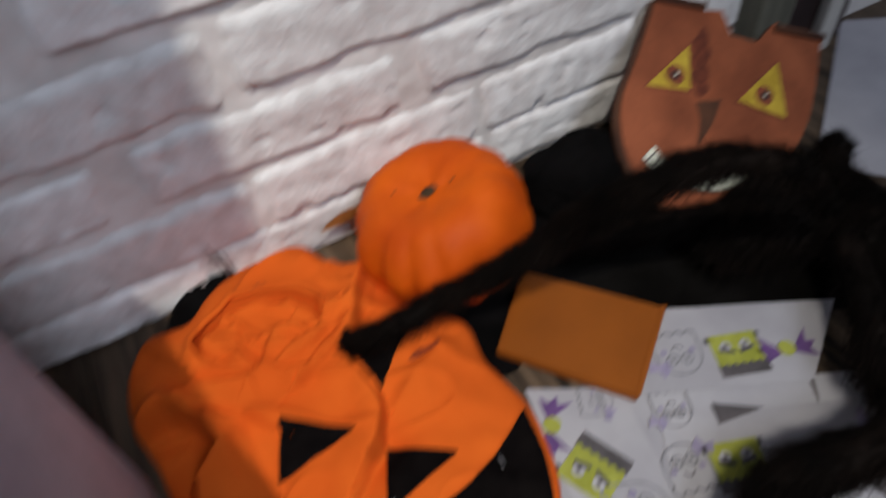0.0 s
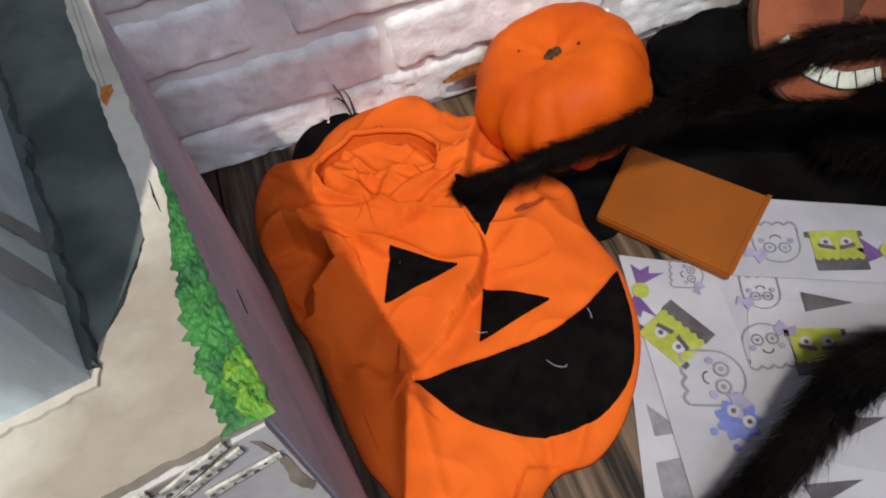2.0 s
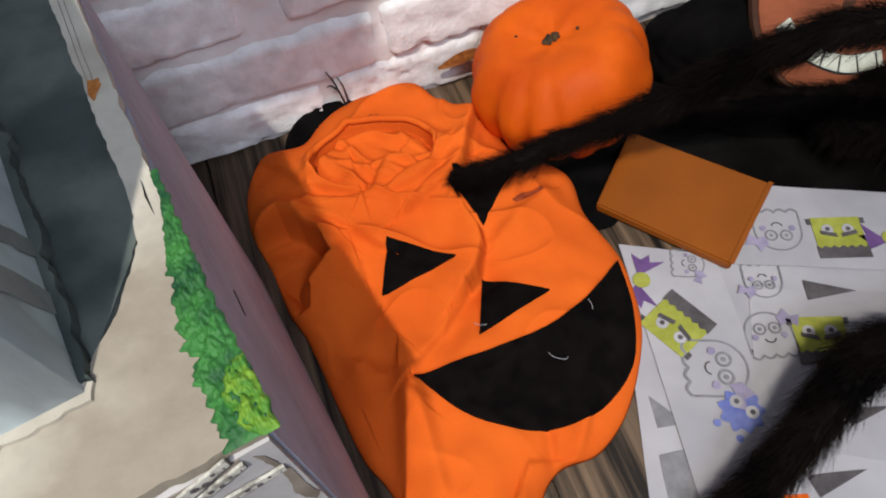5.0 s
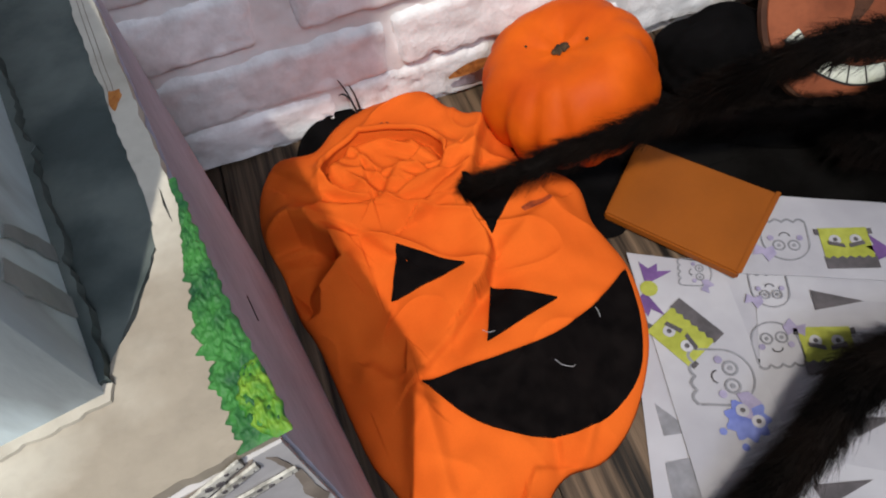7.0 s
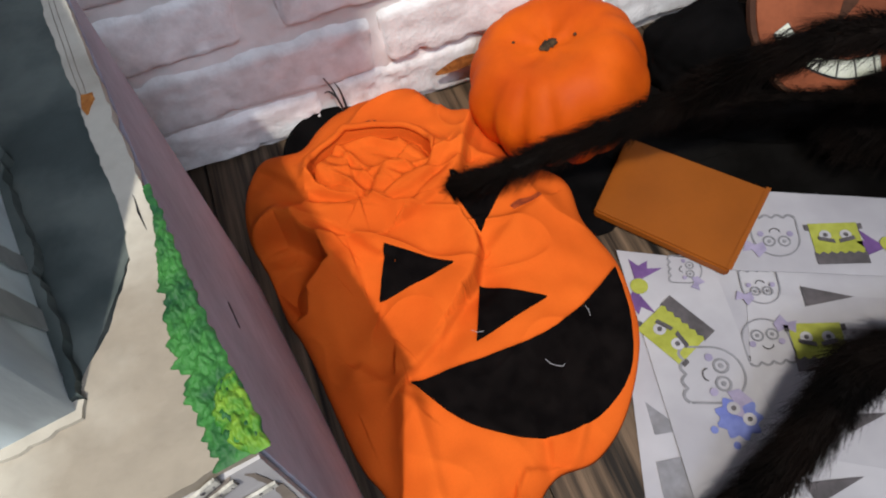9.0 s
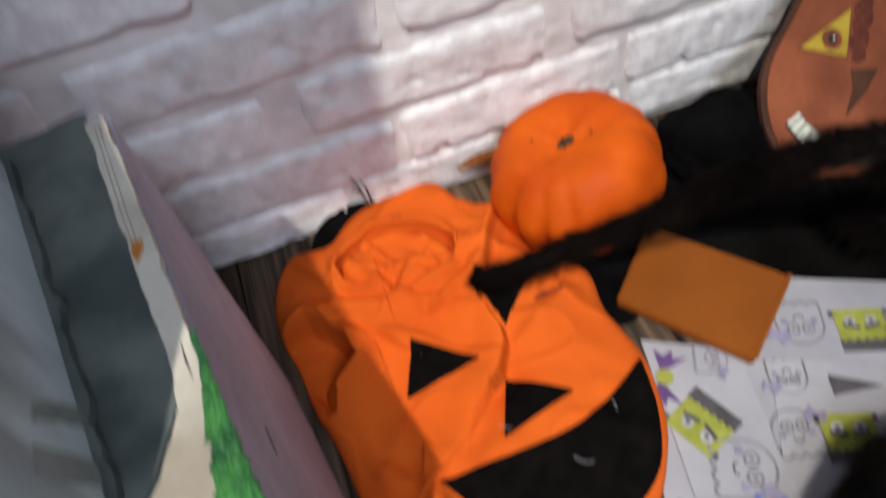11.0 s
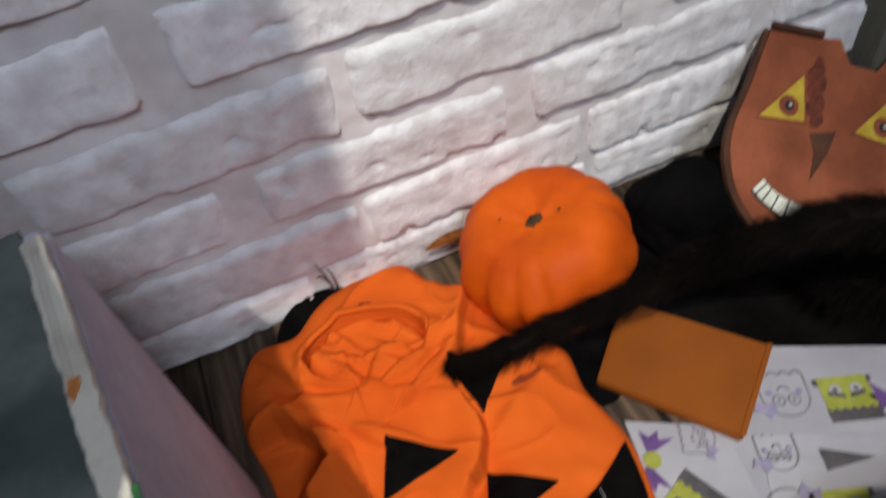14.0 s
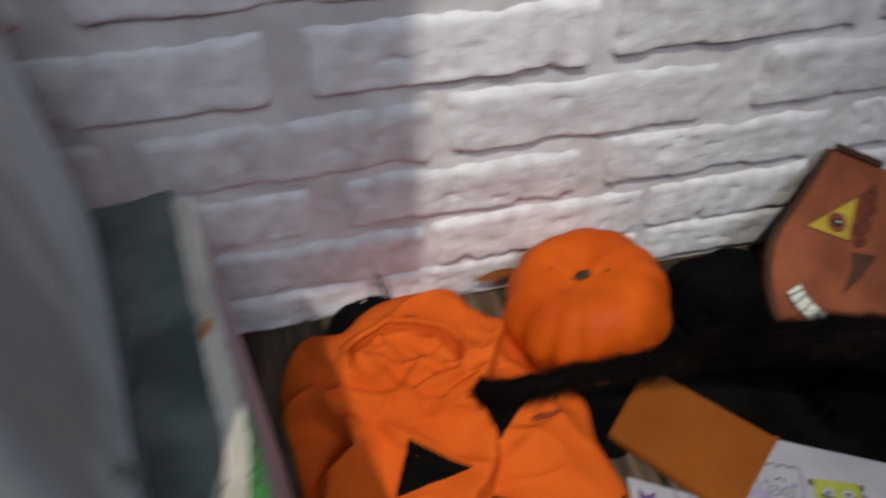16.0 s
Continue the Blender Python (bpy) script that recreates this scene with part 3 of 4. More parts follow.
for (b0, z0), (b1, z1), w0, w1 in (((0.0345, 0.2965), (0.0125, 0.3080), 0.0034, 0.0020), ((0.0330, 0.2905), (0.0100, 0.3005), 0.0022, 0.0016), ((0.0275, 0.2820), (0.0028, 0.2835), 0.0026, 0.0016), ((0.0470, 0.3030), (0.0365, 0.3035), 0.0026, 0.0020)):
    on_front("painted_stick", torn([(b0, z0 - w0), (b1, z1 - w1), (b1, z1 + w1), (b0, z0 + w0)], 0.0005), 0.0014, 0.0024, BONE, "white painted knotted stick")
    on_front("stick_shade", torn([(b0, z0 - 1.7 * w0), (b1, z1 - 1.9 * w1), (b1, z1 - w1), (b0, z0 - w0)], 0.0006), 0.0014, 0.0019, CHARCOAL, "dark painted shading under the stick")
    for k in range(7):
        f = (k + 0.5) / 7
        cb, cz, r = b0 + (b1 - b0) * f, z0 + (z1 - z0) * f + 0.3 * w0 * math.sin(9.0 * k), (w0 + (w1 - w0) * f) * (0.35 + 0.2 * math.sin(5.0 * k))
        on_front("knot", [(cb + 0.9 * r * math.cos(q), cz + r * math.sin(q)) for q in (2 * math.pi * i / 9 for i in range(9))], 0.0024, 0.0027, CHARCOAL)
# a short dark scratch on the mauve side
scratch = [side(0.158, -0.0004), side(0.171, -0.0004), side(0.171, 0.0006), side(0.158, 0.0006)]
part("scratch", prism(bmesh.new(), scratch, 0.236, 0.2375), INK, ped, "short dark scratch")
# tower on the pedestal
tower = thing("model_tower", "blue-grey painted model tower standing on the pedestal", "model")
bm = bmesh.new()
rows = []
for j in range(23):
    z = TOP + 0.001 + 0.55 * j / 22
    inset = max(0.0, z - 0.49) * 0.3
    plan = [side(0.022 + inset, 0.046 + inset), side(0.2165 - inset, 0.039 + inset), side(0.2165 - inset, 0.38 - inset), side(0.022 + inset, 0.38 - inset)]
    ring = []
    for q in range(4):
        for k in range(10):
            p = np.array(plan[q]) * (1 - k / 10) + np.array(plan[(q + 1) % 4]) * k / 10
            w = 0.0004 * noise.noise(Vector((p[0] * 30, p[1] * 30, z * 9)))
            ring.append(bm.verts.new((p[0] + w, p[1] + w, z)))
    rows.append(ring)
for a, b in zip(rows, rows[1:]):
    for i in range(40):
        bm.faces.new((a[i], a[(i + 1) % 40], b[(i + 1) % 40], b[i]))
bm.faces.new(rows[-1])
bmesh.ops.recalc_face_normals(bm, faces=bm.faces)
smooth(part("wall", bm, TOWER, tower))
# dark brush strokes across the tower's side
FOOT0, FOOT1 = Vector((*side(0.022, 0.046), 0)), Vector((*side(0.2165, 0.039), 0))
ALONG = (FOOT1 - FOOT0).normalized()
OUT = Vector((-ALONG.y, ALONG.x, 0))
for stroke in ([(0.1516, 0.3454), (0.1413, 0.3255), (0.134, 0.303), (0.1325, 0.292), (0.1418, 0.3066), (0.1504, 0.3291), (0.1583, 0.3477)], [(0.1685, 0.351), (0.1623, 0.3282), (0.1586, 0.3079), (0.1597, 0.2999), (0.1684, 0.316), (0.1754, 0.339), (0.1785, 0.3543)]):
    bm = bmesh.new()
    fine = torn(stroke, 0.0012, 0.005)
    out = [bm.verts.new(FOOT0 + ALONG * u + OUT * 0.0007 + Vector((0, 0, z))) for u, z in fine]
    back = [bm.verts.new(v.co - OUT * 0.0015) for v in out]
    bm.faces.new(out)
    for i in range(len(out)):
        bm.faces.new((out[i], out[(i + 1) % len(out)], back[(i + 1) % len(out)], back[i]))
    bmesh.ops.recalc_face_normals(bm, faces=bm.faces)
    bmesh.ops.triangulate(bm, faces=[f for f in bm.faces if len(f.verts) > 4])
    part("brush_stroke", bm, STROKE, tower, "grey-brown diagonal brush stroke")
sheet_on("base_trim", [side(0.022, 0.043), side(0.214, 0.036), side(0.214, 0.040), side(0.022, 0.047)], TOP + 0.0006, TOP + 0.006, SLATE, tower, "ragged dark grey base edge", 0.0012)
sheet_on("front_trim", [side(0.2145, 0.036), side(0.2195, 0.038), side(0.2195, 0.38), side(0.2145, 0.38)], TOP + 0.0026, TOP + 0.0042, STONE, tower, "uneven cream edge along the foot", 0.0009)

# ---- orange card ----
note = thing("card_box", "flat orange cardboard packet lying on the papers", "card")
bm = prism(bmesh.new(), [(0.337, -0.190), (0.4056, -0.279), (0.475, -0.225), (0.397, -0.132)], 0.004, 0.013)
bmesh.ops.bevel(bm, geom=list(bm.edges), offset=0.0015, segments=2, affect="EDGES")
part("packet", bm, CARD, note)
flat_bm = prism(bmesh.new(), [(0.4045, -0.2765), (0.4075, -0.279), (0.476, -0.2255), (0.4735, -0.2225)], 0.0134, 0.0138)
part("folded_edge", flat_bm, CARD, note, "folded orange card edge")

# ---- papers ----
def printed_sheet(corners, z, label="white printed paper sheet lying on the floor"):
    ob = thing("paper_sheet", label, "paper", "printed papers")
    net = 10
    bm = bmesh.new()
    a, b, c, d = [np.array(p) for p in corners]
    seed = random.random() * 50
    grid = []
    for i in range(net + 1):
        row = []
        for j in range(net + 1):
            u, v = i / net, j / net
            p = (a * (1 - u) + b * u) * (1 - v) + (d * (1 - u) + c * u) * v
            row.append(bm.verts.new((p[0], p[1], z + 0.0006 * noise.noise(Vector((p[0] * 25, p[1] * 25, seed))))))
        grid.append(row)
    for i in range(net):
        for j in range(net):
            bm.faces.new((grid[i][j], grid[i + 1][j], grid[i + 1][j + 1], grid[i][j + 1]))
    bmesh.ops.recalc_face_normals(bm, faces=bm.faces)
    bmesh.ops.solidify(bm, geom=bm.faces, thickness=0.0002)
    part("sheet", bm, PAPER, ob)
    return ob


def flat(name, poly, z, material, parent, label=""):
    bm = prism(bmesh.new(), poly, z, z + 0.0003)
    bmesh.ops.triangulate(bm, faces=[f for f in bm.faces if len(f.verts) > 4])
    return part(name, bm, material, parent, label)


def local(origin, along, scale):
    """A map from a drawing's own units to the floor; along is where its x axis points."""
    ca, sa = math.cos(along), math.sin(along)
    return lambda pts: [(origin[0] + scale * (ca * x - sa * y), origin[1] + scale * (sa * x + ca * y)) for x, y in pts]


def disc(x, y, r, k=14):
    return [(x + r * math.cos(2 * math.pi * i / k), y + r * math.sin(2 * math.pi * i / k)) for i in range(k)]


def outline(pts, w):
    pts = [np.array(p) for p in pts]
    left, right = [], []
    for i, p in enumerate(pts):
        d = pts[min(i + 1, len(pts) - 1)] - pts[max(i - 1, 0)]
        nrm = np.array((-d[1], d[0])) / (np.hypot(*d) + 1e-9) * w / 2
        left.append(tuple(p + nrm))
        right.append(tuple(p - nrm))
    return left + right[::-1]


def green_head(f, z, parent):
    flat("green_square", f([(-1, -0.8), (1, -0.8), (1, 0.95), (-1, 0.95)]), z, LIME, parent, "lime green printed square")
    zig = [(-1.05, -1.05), (1.05, -1.05), (1.05, -0.45)] + [(1.05 - 2.1 * i / 12, -0.45 - 0.12 * (i % 2)) for i in range(1, 12)] + [(-1.05, -0.45)]
    flat("dark_band", f(zig), z + 0.0004, CHARCOAL, parent, "charcoal printed band")
    for s in (-1, 1):
        flat("white_dot", f(disc(0.42 * s, 0.35, 0.24)), z + 0.0004, PAPER, parent)
        flat("dark_dot", f(disc(0.42 * s, 0.35, 0.10, 8)), z + 0.0008, CHARCOAL, parent)
        flat("dark_bar", f([(0.42 * s - 0.32, 0.02 - 0.08 * s), (0.42 * s + 0.32, 0.02 + 0.08 * s), (0.42 * s + 0.3, 0.2 + 0.08 * s), (0.42 * s - 0.34, 0.2 - 0.08 * s)]), z + 0.001, CHARCOAL, parent)
        flat("bolt", f([(1.0 * s, 0.6), (1.18 * s, 0.62), (1.18 * s, 0.9), (1.0 * s, 0.88)]), z + 0.0004, CHARCOAL, parent)


def pale_blob(f, z, parent):
    arc = [(math.cos(a), 1.0 * math.sin(a)) for a in np.linspace(0, math.pi, 20)]
    arc = [(1.0, -0.9)] + arc + [(-1.0, -0.9)]
    flat("outline", f(outline(arc, 0.07)), z, GREYPRINT, parent, "thin grey printed outline")
    wave = [(-1 + 2 * i / 24, -0.95 - 0.16 * abs(math.sin(i * math.pi / 6))) for i in range(25)]
    flat("wavy_hem", f(outline(wave, 0.10)), z, GREYPRINT, parent)
    for s in (-1, 1):
        flat("ring", f(outline(disc(0.32 * s, 0.25, 0.24, 18) + disc(0.32 * s, 0.25, 0.24, 18)[:1], 0.08)), z, GREYPRINT, parent)
        flat("dot", f(disc(0.32 * s, 0.25, 0.09, 10)), z, GREYPRINT, parent)
        flat("cheek", f(disc(0.62 * s, -0.12, 0.14, 12)), z + 0.0002, LILAC, parent)
    smile = [(0.22 * math.cos(a), -0.22 + 0.18 * math.sin(a)) for a in np.linspace(math.pi, 2 * math.pi, 10)]
    flat("smile", f(outline(smile, 0.05)), z, CHARCOAL, parent)
    flat("bow", f([(0.5, 0.7), (0.9, 1.1), (1.1, 0.7), (1.5, 0.75), (1.3, 0.2), (0.95, 0.45), (0.6, 0.3)]), z + 0.0004, LILAC, parent, "lilac printed bow")


def purple_wings(f, z, parent):
    for s in (-1, 1):
        flat("wing", f([(0.15 * s, -0.15), (1.0 * s, 0.75), (0.85 * s, 0.2), (1.2 * s, 0.15), (0.9 * s, -0.15), (1.1 * s, -0.55)]), z, PURPLE, parent, "purple printed wing")
    flat("middle", f(disc(0, 0, 0.34, 12)), z + 0.0004, LIME, parent)


def blue_blob(f, z, parent):
    pts = [(r * math.cos(a), r * math.sin(a)) for a, r in ((2 * math.pi * i / 40, 0.85 + 0.12 * math.cos(9 * 2 * math.pi * i / 40)) for i in range(40))]
    flat("blue_shape", f(pts), z, BLUE, parent, "blue printed blob")
    for s in (-1, 1):
        flat("white_dot", f(disc(0.36 * s, 0.2, 0.27)), z + 0.0004, PAPER, parent)
        flat("dark_dot", f(disc(0.36 * s, 0.2, 0.11, 8)), z + 0.0008, CHARCOAL, parent)
        flat("foot", f(disc(0.5 * s, -1.05, 0.16, 8)), z, BLUE, parent)


under = printed_sheet([(0.325, -0.262), (0.268, -0.415), (0.335, -0.445), (0.395, -0.29)], 0.0012, "pale grey printed paper under other sheets")
sheet_c = printed_sheet([(0.395, -0.262), (0.36, -0.33), (0.50, -0.385), (0.535, -0.315)], 0.0022, "greyish printed paper sheet between others")
sheet_a = printed_sheet([(0.340, -0.226), (0.300, -0.420), (0.366, -0.440), (0.403, -0.262)], 0.0036)
sheet_b = printed_sheet([(0.4775, -0.2225), (0.409, -0.274), (0.53, -0.330), (0.60, -0.285)], 0.0048)
sheet_d = printed_sheet([(0.412, -0.297), (0.357, -0.400), (0.45, -0.455), (0.545, -0.355)], 0.0030)
sheet_e = printed_sheet([(0.36, -0.405), (0.34, -0.50), (0.44, -0.52), (0.47, -0.44)], 0.0020, "white printed paper with dark triangle shapes")
sheet_f = printed_sheet([(0.535, -0.325), (0.455, -0.445), (0.53, -0.49), (0.615, -0.365)], 0.0014)
flat("dark_triangle", [(0.50, -0.39), (0.53, -0.40), (0.505, -0.42)], 0.0022, CHARCOAL, sheet_f)
flat("lilac_shape", disc(0.53, -0.365, 0.012, 14), 0.0022, LILAC, sheet_f)
green_head(local((0.3475, -0.3045), math.radians(113), 0.0195), 0.0042, sheet_a)
pale_blob(local((0.357, -0.345), math.radians(-112), 0.021), 0.0043, sheet_a)
blue_blob(local((0.356, -0.378), math.radians(-60), 0.017), 0.0044, sheet_a)
purple_wings(local((0.341, -0.262), math.radians(-125), 0.02), 0.0042, sheet_a)
pale_blob(local((0.381, -0.262), math.radians(-115), 0.012), 0.0042, sheet_a)
green_head(local((0.4988, -0.2842), math.radians(-20), 0.0185), 0.0054, sheet_b)
pale_blob(local((0.459, -0.262), math.radians(158), 0.018), 0.0054, sheet_b)
purple_wings(local((0.533, -0.300), math.radians(-20), 0.02), 0.0054, sheet_b)
pale_blob(local((0.425, -0.296), math.radians(160), 0.014), 0.0038, sheet_d)
flat("dark_triangle", [(0.452, -0.3064), (0.4824, -0.328), (0.446, -0.322)], 0.0040, CHARCOAL, sheet_d, "charcoal printed triangle")
green_head(local((0.437, -0.352), math.radians(-20), 0.0185), 0.0037, sheet_d)
pale_blob(local((0.405, -0.335), math.radians(-15), 0.017), 0.0037, sheet_d)
flat("dark_triangle", [(0.42, -0.40), (0.45, -0.41), (0.418, -0.413)], 0.0037, CHARCOAL, sheet_d)
flat("dark_triangle", [(0.372, -0.43), (0.41, -0.44), (0.372, -0.445)], 0.0028, CHARCOAL, sheet_e, "charcoal printed triangle")
flat("orange_shape", disc(0.352, -0.44, 0.014, 16), 0.0028, ORANGE, sheet_e, "orange printed disc")
flat("grey_triangle", [(0.303, -0.345), (0.318, -0.372), (0.298, -0.368)], 0.0018, GREYPRINT, under)
flat("grey_shape", [(0.29, -0.385), (0.325, -0.39), (0.31, -0.43), (0.28, -0.42)], 0.0018, GREYPRINT, under)

# ---- mask ----
face = thing("face_mask", "terracotta cardboard face mask with yellow triangle eyes and white teeth", "mask")
MM = Matrix(((0.849, 0.529, 0.038, 0.6375), (-0.395, 0.680, -0.616, -0.0865), (-0.350, 0.507, 0.787, 0.079), (0, 0, 0, 1)))
face.matrix_world = MM
EDGE = [(-0.069, 0.067), (-0.02, 0.068), (0.0, 0.072), (0.012, 0.050), (0.04, 0.050), (0.058, 0.074), (0.112, 0.068)] + [tuple(p) for p in spline([(0.107, 0.02), (0.098, -0.02), (0.072, -0.07), (0.045, -0.098), (0.0, -0.118), (-0.04, -0.124), (-0.062, -0.115), (-0.088, -0.085), (-0.097, -0.04), (-0.083, 0.012)], 4)]


def facepart(name, poly, z0, z1, material, label=""):
    bm = prism(bmesh.new(), poly, z0, z1)
    bmesh.ops.triangulate(bm, faces=[f for f in bm.faces if len(f.verts) > 4])
    return part(name, bm, material, face, label)


facepart("board", [(x * 1.02 - 0.003, y * 1.0 - 0.002) for x, y in EDGE], -0.006, -0.0006, MASKBACK, "dark cardboard backing")
facepart("front", EDGE, -0.0004, 0.001, MASK)
for tri, pupil in (([(-0.074, -0.017), (-0.034, 0.029), (-0.030, -0.013)], (-0.0465, -0.002)), ([(0.062, 0.034), (0.074, -0.019), (0.021, -0.012)], (0.0485, -0.002))):
    c = np.mean(tri, axis=0)
    facepart("eye_rim", [tuple(c + (np.array(p) - c) * 1.12) for p in tri], 0.001, 0.0016, BROWN, "brown eye outline")
    facepart("eye", tri, 0.0016, 0.0022, YELLOW, "yellow triangle eye")
    facepart("iris", disc(*pupil, 0.0095, 20), 0.0022, 0.0027, BROWN)
    facepart("pupil", disc(*pupil, 0.0045, 14), 0.0027, 0.003, INK)
    facepart("glint", disc(pupil[0] + 0.001, pupil[1] + 0.001, 0.0014, 8), 0.003, 0.0034, WHITE)
facepart("nose", [(-0.0232, -0.0224), (0.0025, -0.0155), (-0.004, -0.0368), (-0.0194, -0.0644), (-0.0175, -0.0385)], 0.001, 0.0016, MASKBACK, "dark painted nose")
for i in range(10):
    cx, cy, r = -0.021 + 0.005 * math.sin(2.4 * i), -0.012 + 0.0062 * i, 0.0035 + 0.003 * abs(math.sin(1.7 * i))
    blot = [(cx + r * (1 + 0.35 * noise.noise(Vector((3 * math.cos(a), 3 * math.sin(a), i)))) * math.cos(a), cy + 1.5 * r * (1 + 0.35 * noise.noise(Vector((3 * math.sin(a), 3 * math.cos(a), i)))) * math.sin(a)) for a in (2 * math.pi * k / 16 for k in range(16))]
    facepart("scar_smear", blot, 0.001, 0.0012 + 0.00003 * i, SMEAR, "dark red-brown paint smear")
ARC = spline([(-0.0688, -0.078), (-0.0571, -0.0868), (-0.0353, -0.0947), (-0.0028, -0.0952), (0.0315, -0.0807)], 6)
facepart("teeth_rim", outline(ARC, 0.0175), 0.001, 0.0016, INK)
facepart("teeth", outline([p * 0.995 for p in ARC], 0.0145), 0.0016, 0.0022, WHITE, "row of white painted teeth")
for i in range(2, len(ARC) - 1, 3):
    d = ARC[i + 1] - ARC[i - 1]
    n2 = np.array((-d[1], d[0])) / np.hypot(*d) * 0.0072
    facepart("tooth_line", outline([tuple(ARC[i] - n2), tuple(ARC[i] + n2)], 0.0014), 0.0022, 0.0026, INK)
for x, w in ((-0.045, 0.05), (0.085, 0.055)):
    facepart("top_flap", [(x - w / 2, 0.064), (x + w / 2, 0.067), (x + w / 2, 0.073), (x - w / 2, 0.070)], 0.001, 0.006, MASKBACK, "dark folded card flap")

# ---- black hat lump, black dish ----
def lump(name, label, category, centre, size, material, seed, rough=0.12, squash=1.0):
    bm = bmesh.new()
    bmesh.ops.create_icosphere(bm, subdivisions=5, radius=1)
    for v in bm.verts:
        d = 1 + rough * noise.noise(v.co * 1.6 + Vector((seed, 0, 0))) + 0.35 * rough * noise.noise(v.co * 5 + Vector((0, seed, 0)))
        v.co = Vector((v.co.x * size[0] * d, v.co.y * size[1] * d, max(v.co.z * d, -0.85) * size[2]))
    ob = smooth(part(name, bm, material))
    ob.location = centre
    return tagged(ob, label, category)


hat = thing("black_hat", "soft crumpled black fabric hat lying on the floor", "hat")
for name, centre, size, seed, rough in (("crown", (0.494, -0.086, 0.034), (0.060, 0.046, 0.036), 3.0, 0.14), ("brim", (0.488, -0.092, 0.009), (0.078, 0.058, 0.009), 5.0, 0.2)):
    bit = lump(name, "", "", centre, size, BLACK, seed, rough)
    bit.parent = hat
leaf = thing("dry_leaf", "small dry brown leaf stuck at the foot of the wall", "leaf")
bm = bmesh.new()
tipA, tipB = Vector((0.262, -0.020, 0.040)), Vector((0.308, -0.026, 0.052))
ups = [bm.verts.new(tipA.lerp(tipB, k / 8) + Vector((0, 0, 0.007 * math.sin(math.pi * k / 8)))) for k in range(9)]
downs = [bm.verts.new(tipA.lerp(tipB, k / 8) + Vector((0, -0.003, -0.004 * math.sin(math.pi * k / 8)))) for k in range(9)]
for k in range(8):
    bm.faces.new((ups[k], ups[k + 1], downs[k + 1], downs[k]))
bmesh.ops.solidify(bm, geom=bm.faces, thickness=0.0006)
part("blade", bm, RUST, leaf)
lump("black_scarf", "flat black cloth lying between shirt and card", "cloth", (0.335, -0.160, 0.002), (0.050, 0.045, 0.003), BLACK, 8.0)


def spread_cloth(outer):
    """A wrinkled cloth that lies flat: its outline, and low folds that fade at the hem."""
    bm, n = bmesh.new(), 26
    hem = closed_spline(outer, 8)
    cx, cy = sum(p[0] for p in hem) / len(hem), sum(p[1] for p in hem) / len(hem)
    rings = []
    for j in range(1, n + 1):
        f = j / n
        ring = []
        for p in hem:
            x, y = cx + (p[0] - cx) * f, cy + (p[1] - cy) * f
            fold = 1 - min(1, abs(noise.noise(Vector((x * 9 + y * 6, y * 22 - x * 5, 3.3)))) * 3)
            ring.append(bm.verts.new((x, y, 0.0008 + (1 - f ** 5) * (0.003 + 0.007 * fold ** 2 + 0.003 * noise.noise(Vector((x * 40, y * 40, 1)))))))
        rings.append(ring)
    k = len(hem)
    bm.faces.new(rings[0])
    for a, b in zip(rings, rings[1:]):
        for i in range(k):
            bm.faces.new((a[i], b[i], b[(i + 1) % k], a[(i + 1) % k]))
    bmesh.ops.recalc_face_normals(bm, faces=bm.faces)
    ob = thing("black_cloak", "wrinkled worn black velvet cloak spread over the floor", "cloth")
    smooth(part("cloth", bm, VELVET, ob))
    rim = [(p[0], p[1], 0.0016) for p in hem] + [(hem[0][0], hem[0][1], 0.0016)]
    smooth(part("hem", tube(rim, [0.0012] * len(rim), 6, cap=False), VELVET, ob, "rolled black stitched hem"))
    return ob


spread_cloth([(0.365, -0.165), (0.385, -0.105), (0.45, -0.118), (0.54, -0.10), (0.62, -0.125), (0.72, -0.165), (0.73, -0.24), (0.65, -0.30), (0.57, -0.280), (0.487, -0.232), (0.437, -0.186), (0.40, -0.150)])
dish = thing("black_dish", "small glossy black round dish behind the shirt", "dish")
bm = bmesh.new()
prof = [(0.0, 0.002), (0.038, 0.002), (0.045, 0.014), (0.047, 0.024), (0.044, 0.024), (0.041, 0.014), (0.0, 0.006)]
rings = [[bm.verts.new((0.158 + r * math.cos(2 * math.pi * i / 40), -0.052 + r * math.sin(2 * math.pi * i / 40), z)) for i in range(40)] for r, z in prof[1:-1]]
for a, b in zip(rings, rings[1:]):
    for i in range(40):
        bm.faces.new((a[i], a[(i + 1) % 40], b[(i + 1) % 40], b[i]))
bm.faces.new(rings[0][::-1])
bm.faces.new(rings[-1])
bmesh.ops.recalc_face_normals(bm, faces=bm.faces)
smooth(part("bowl", bm, BLACK, dish))

loose = printed_sheet([(0.71, -0.165), (0.80, -0.26), (1.02, -0.06), (0.92, -0.005)], 0.002, "plain white paper sheet lying beside the spider")
twig = thing("black_twig", "thin black plastic twig behind the shirt", "twig")
for p in ([(0.176, -0.022, 0.02), (0.171, -0.014, 0.05), (0.166, -0.012, 0.066)], [(0.178, -0.02, 0.02), (0.177, -0.014, 0.045), (0.174, -0.013, 0.058)], [(0.172, -0.016, 0.045), (0.167, -0.013, 0.05), (0.163, -0.012, 0.049)]):
    pts = spline(p, 4)
    part("stalk", tube([tuple(q) for q in pts], [0.0012 - 0.0009 * i / len(pts) for i in range(len(pts))], 6), INK, twig)

# ---- spider ----
spider = thing("toy_spider", "large furry black toy spider sprawled over the papers", "toy")


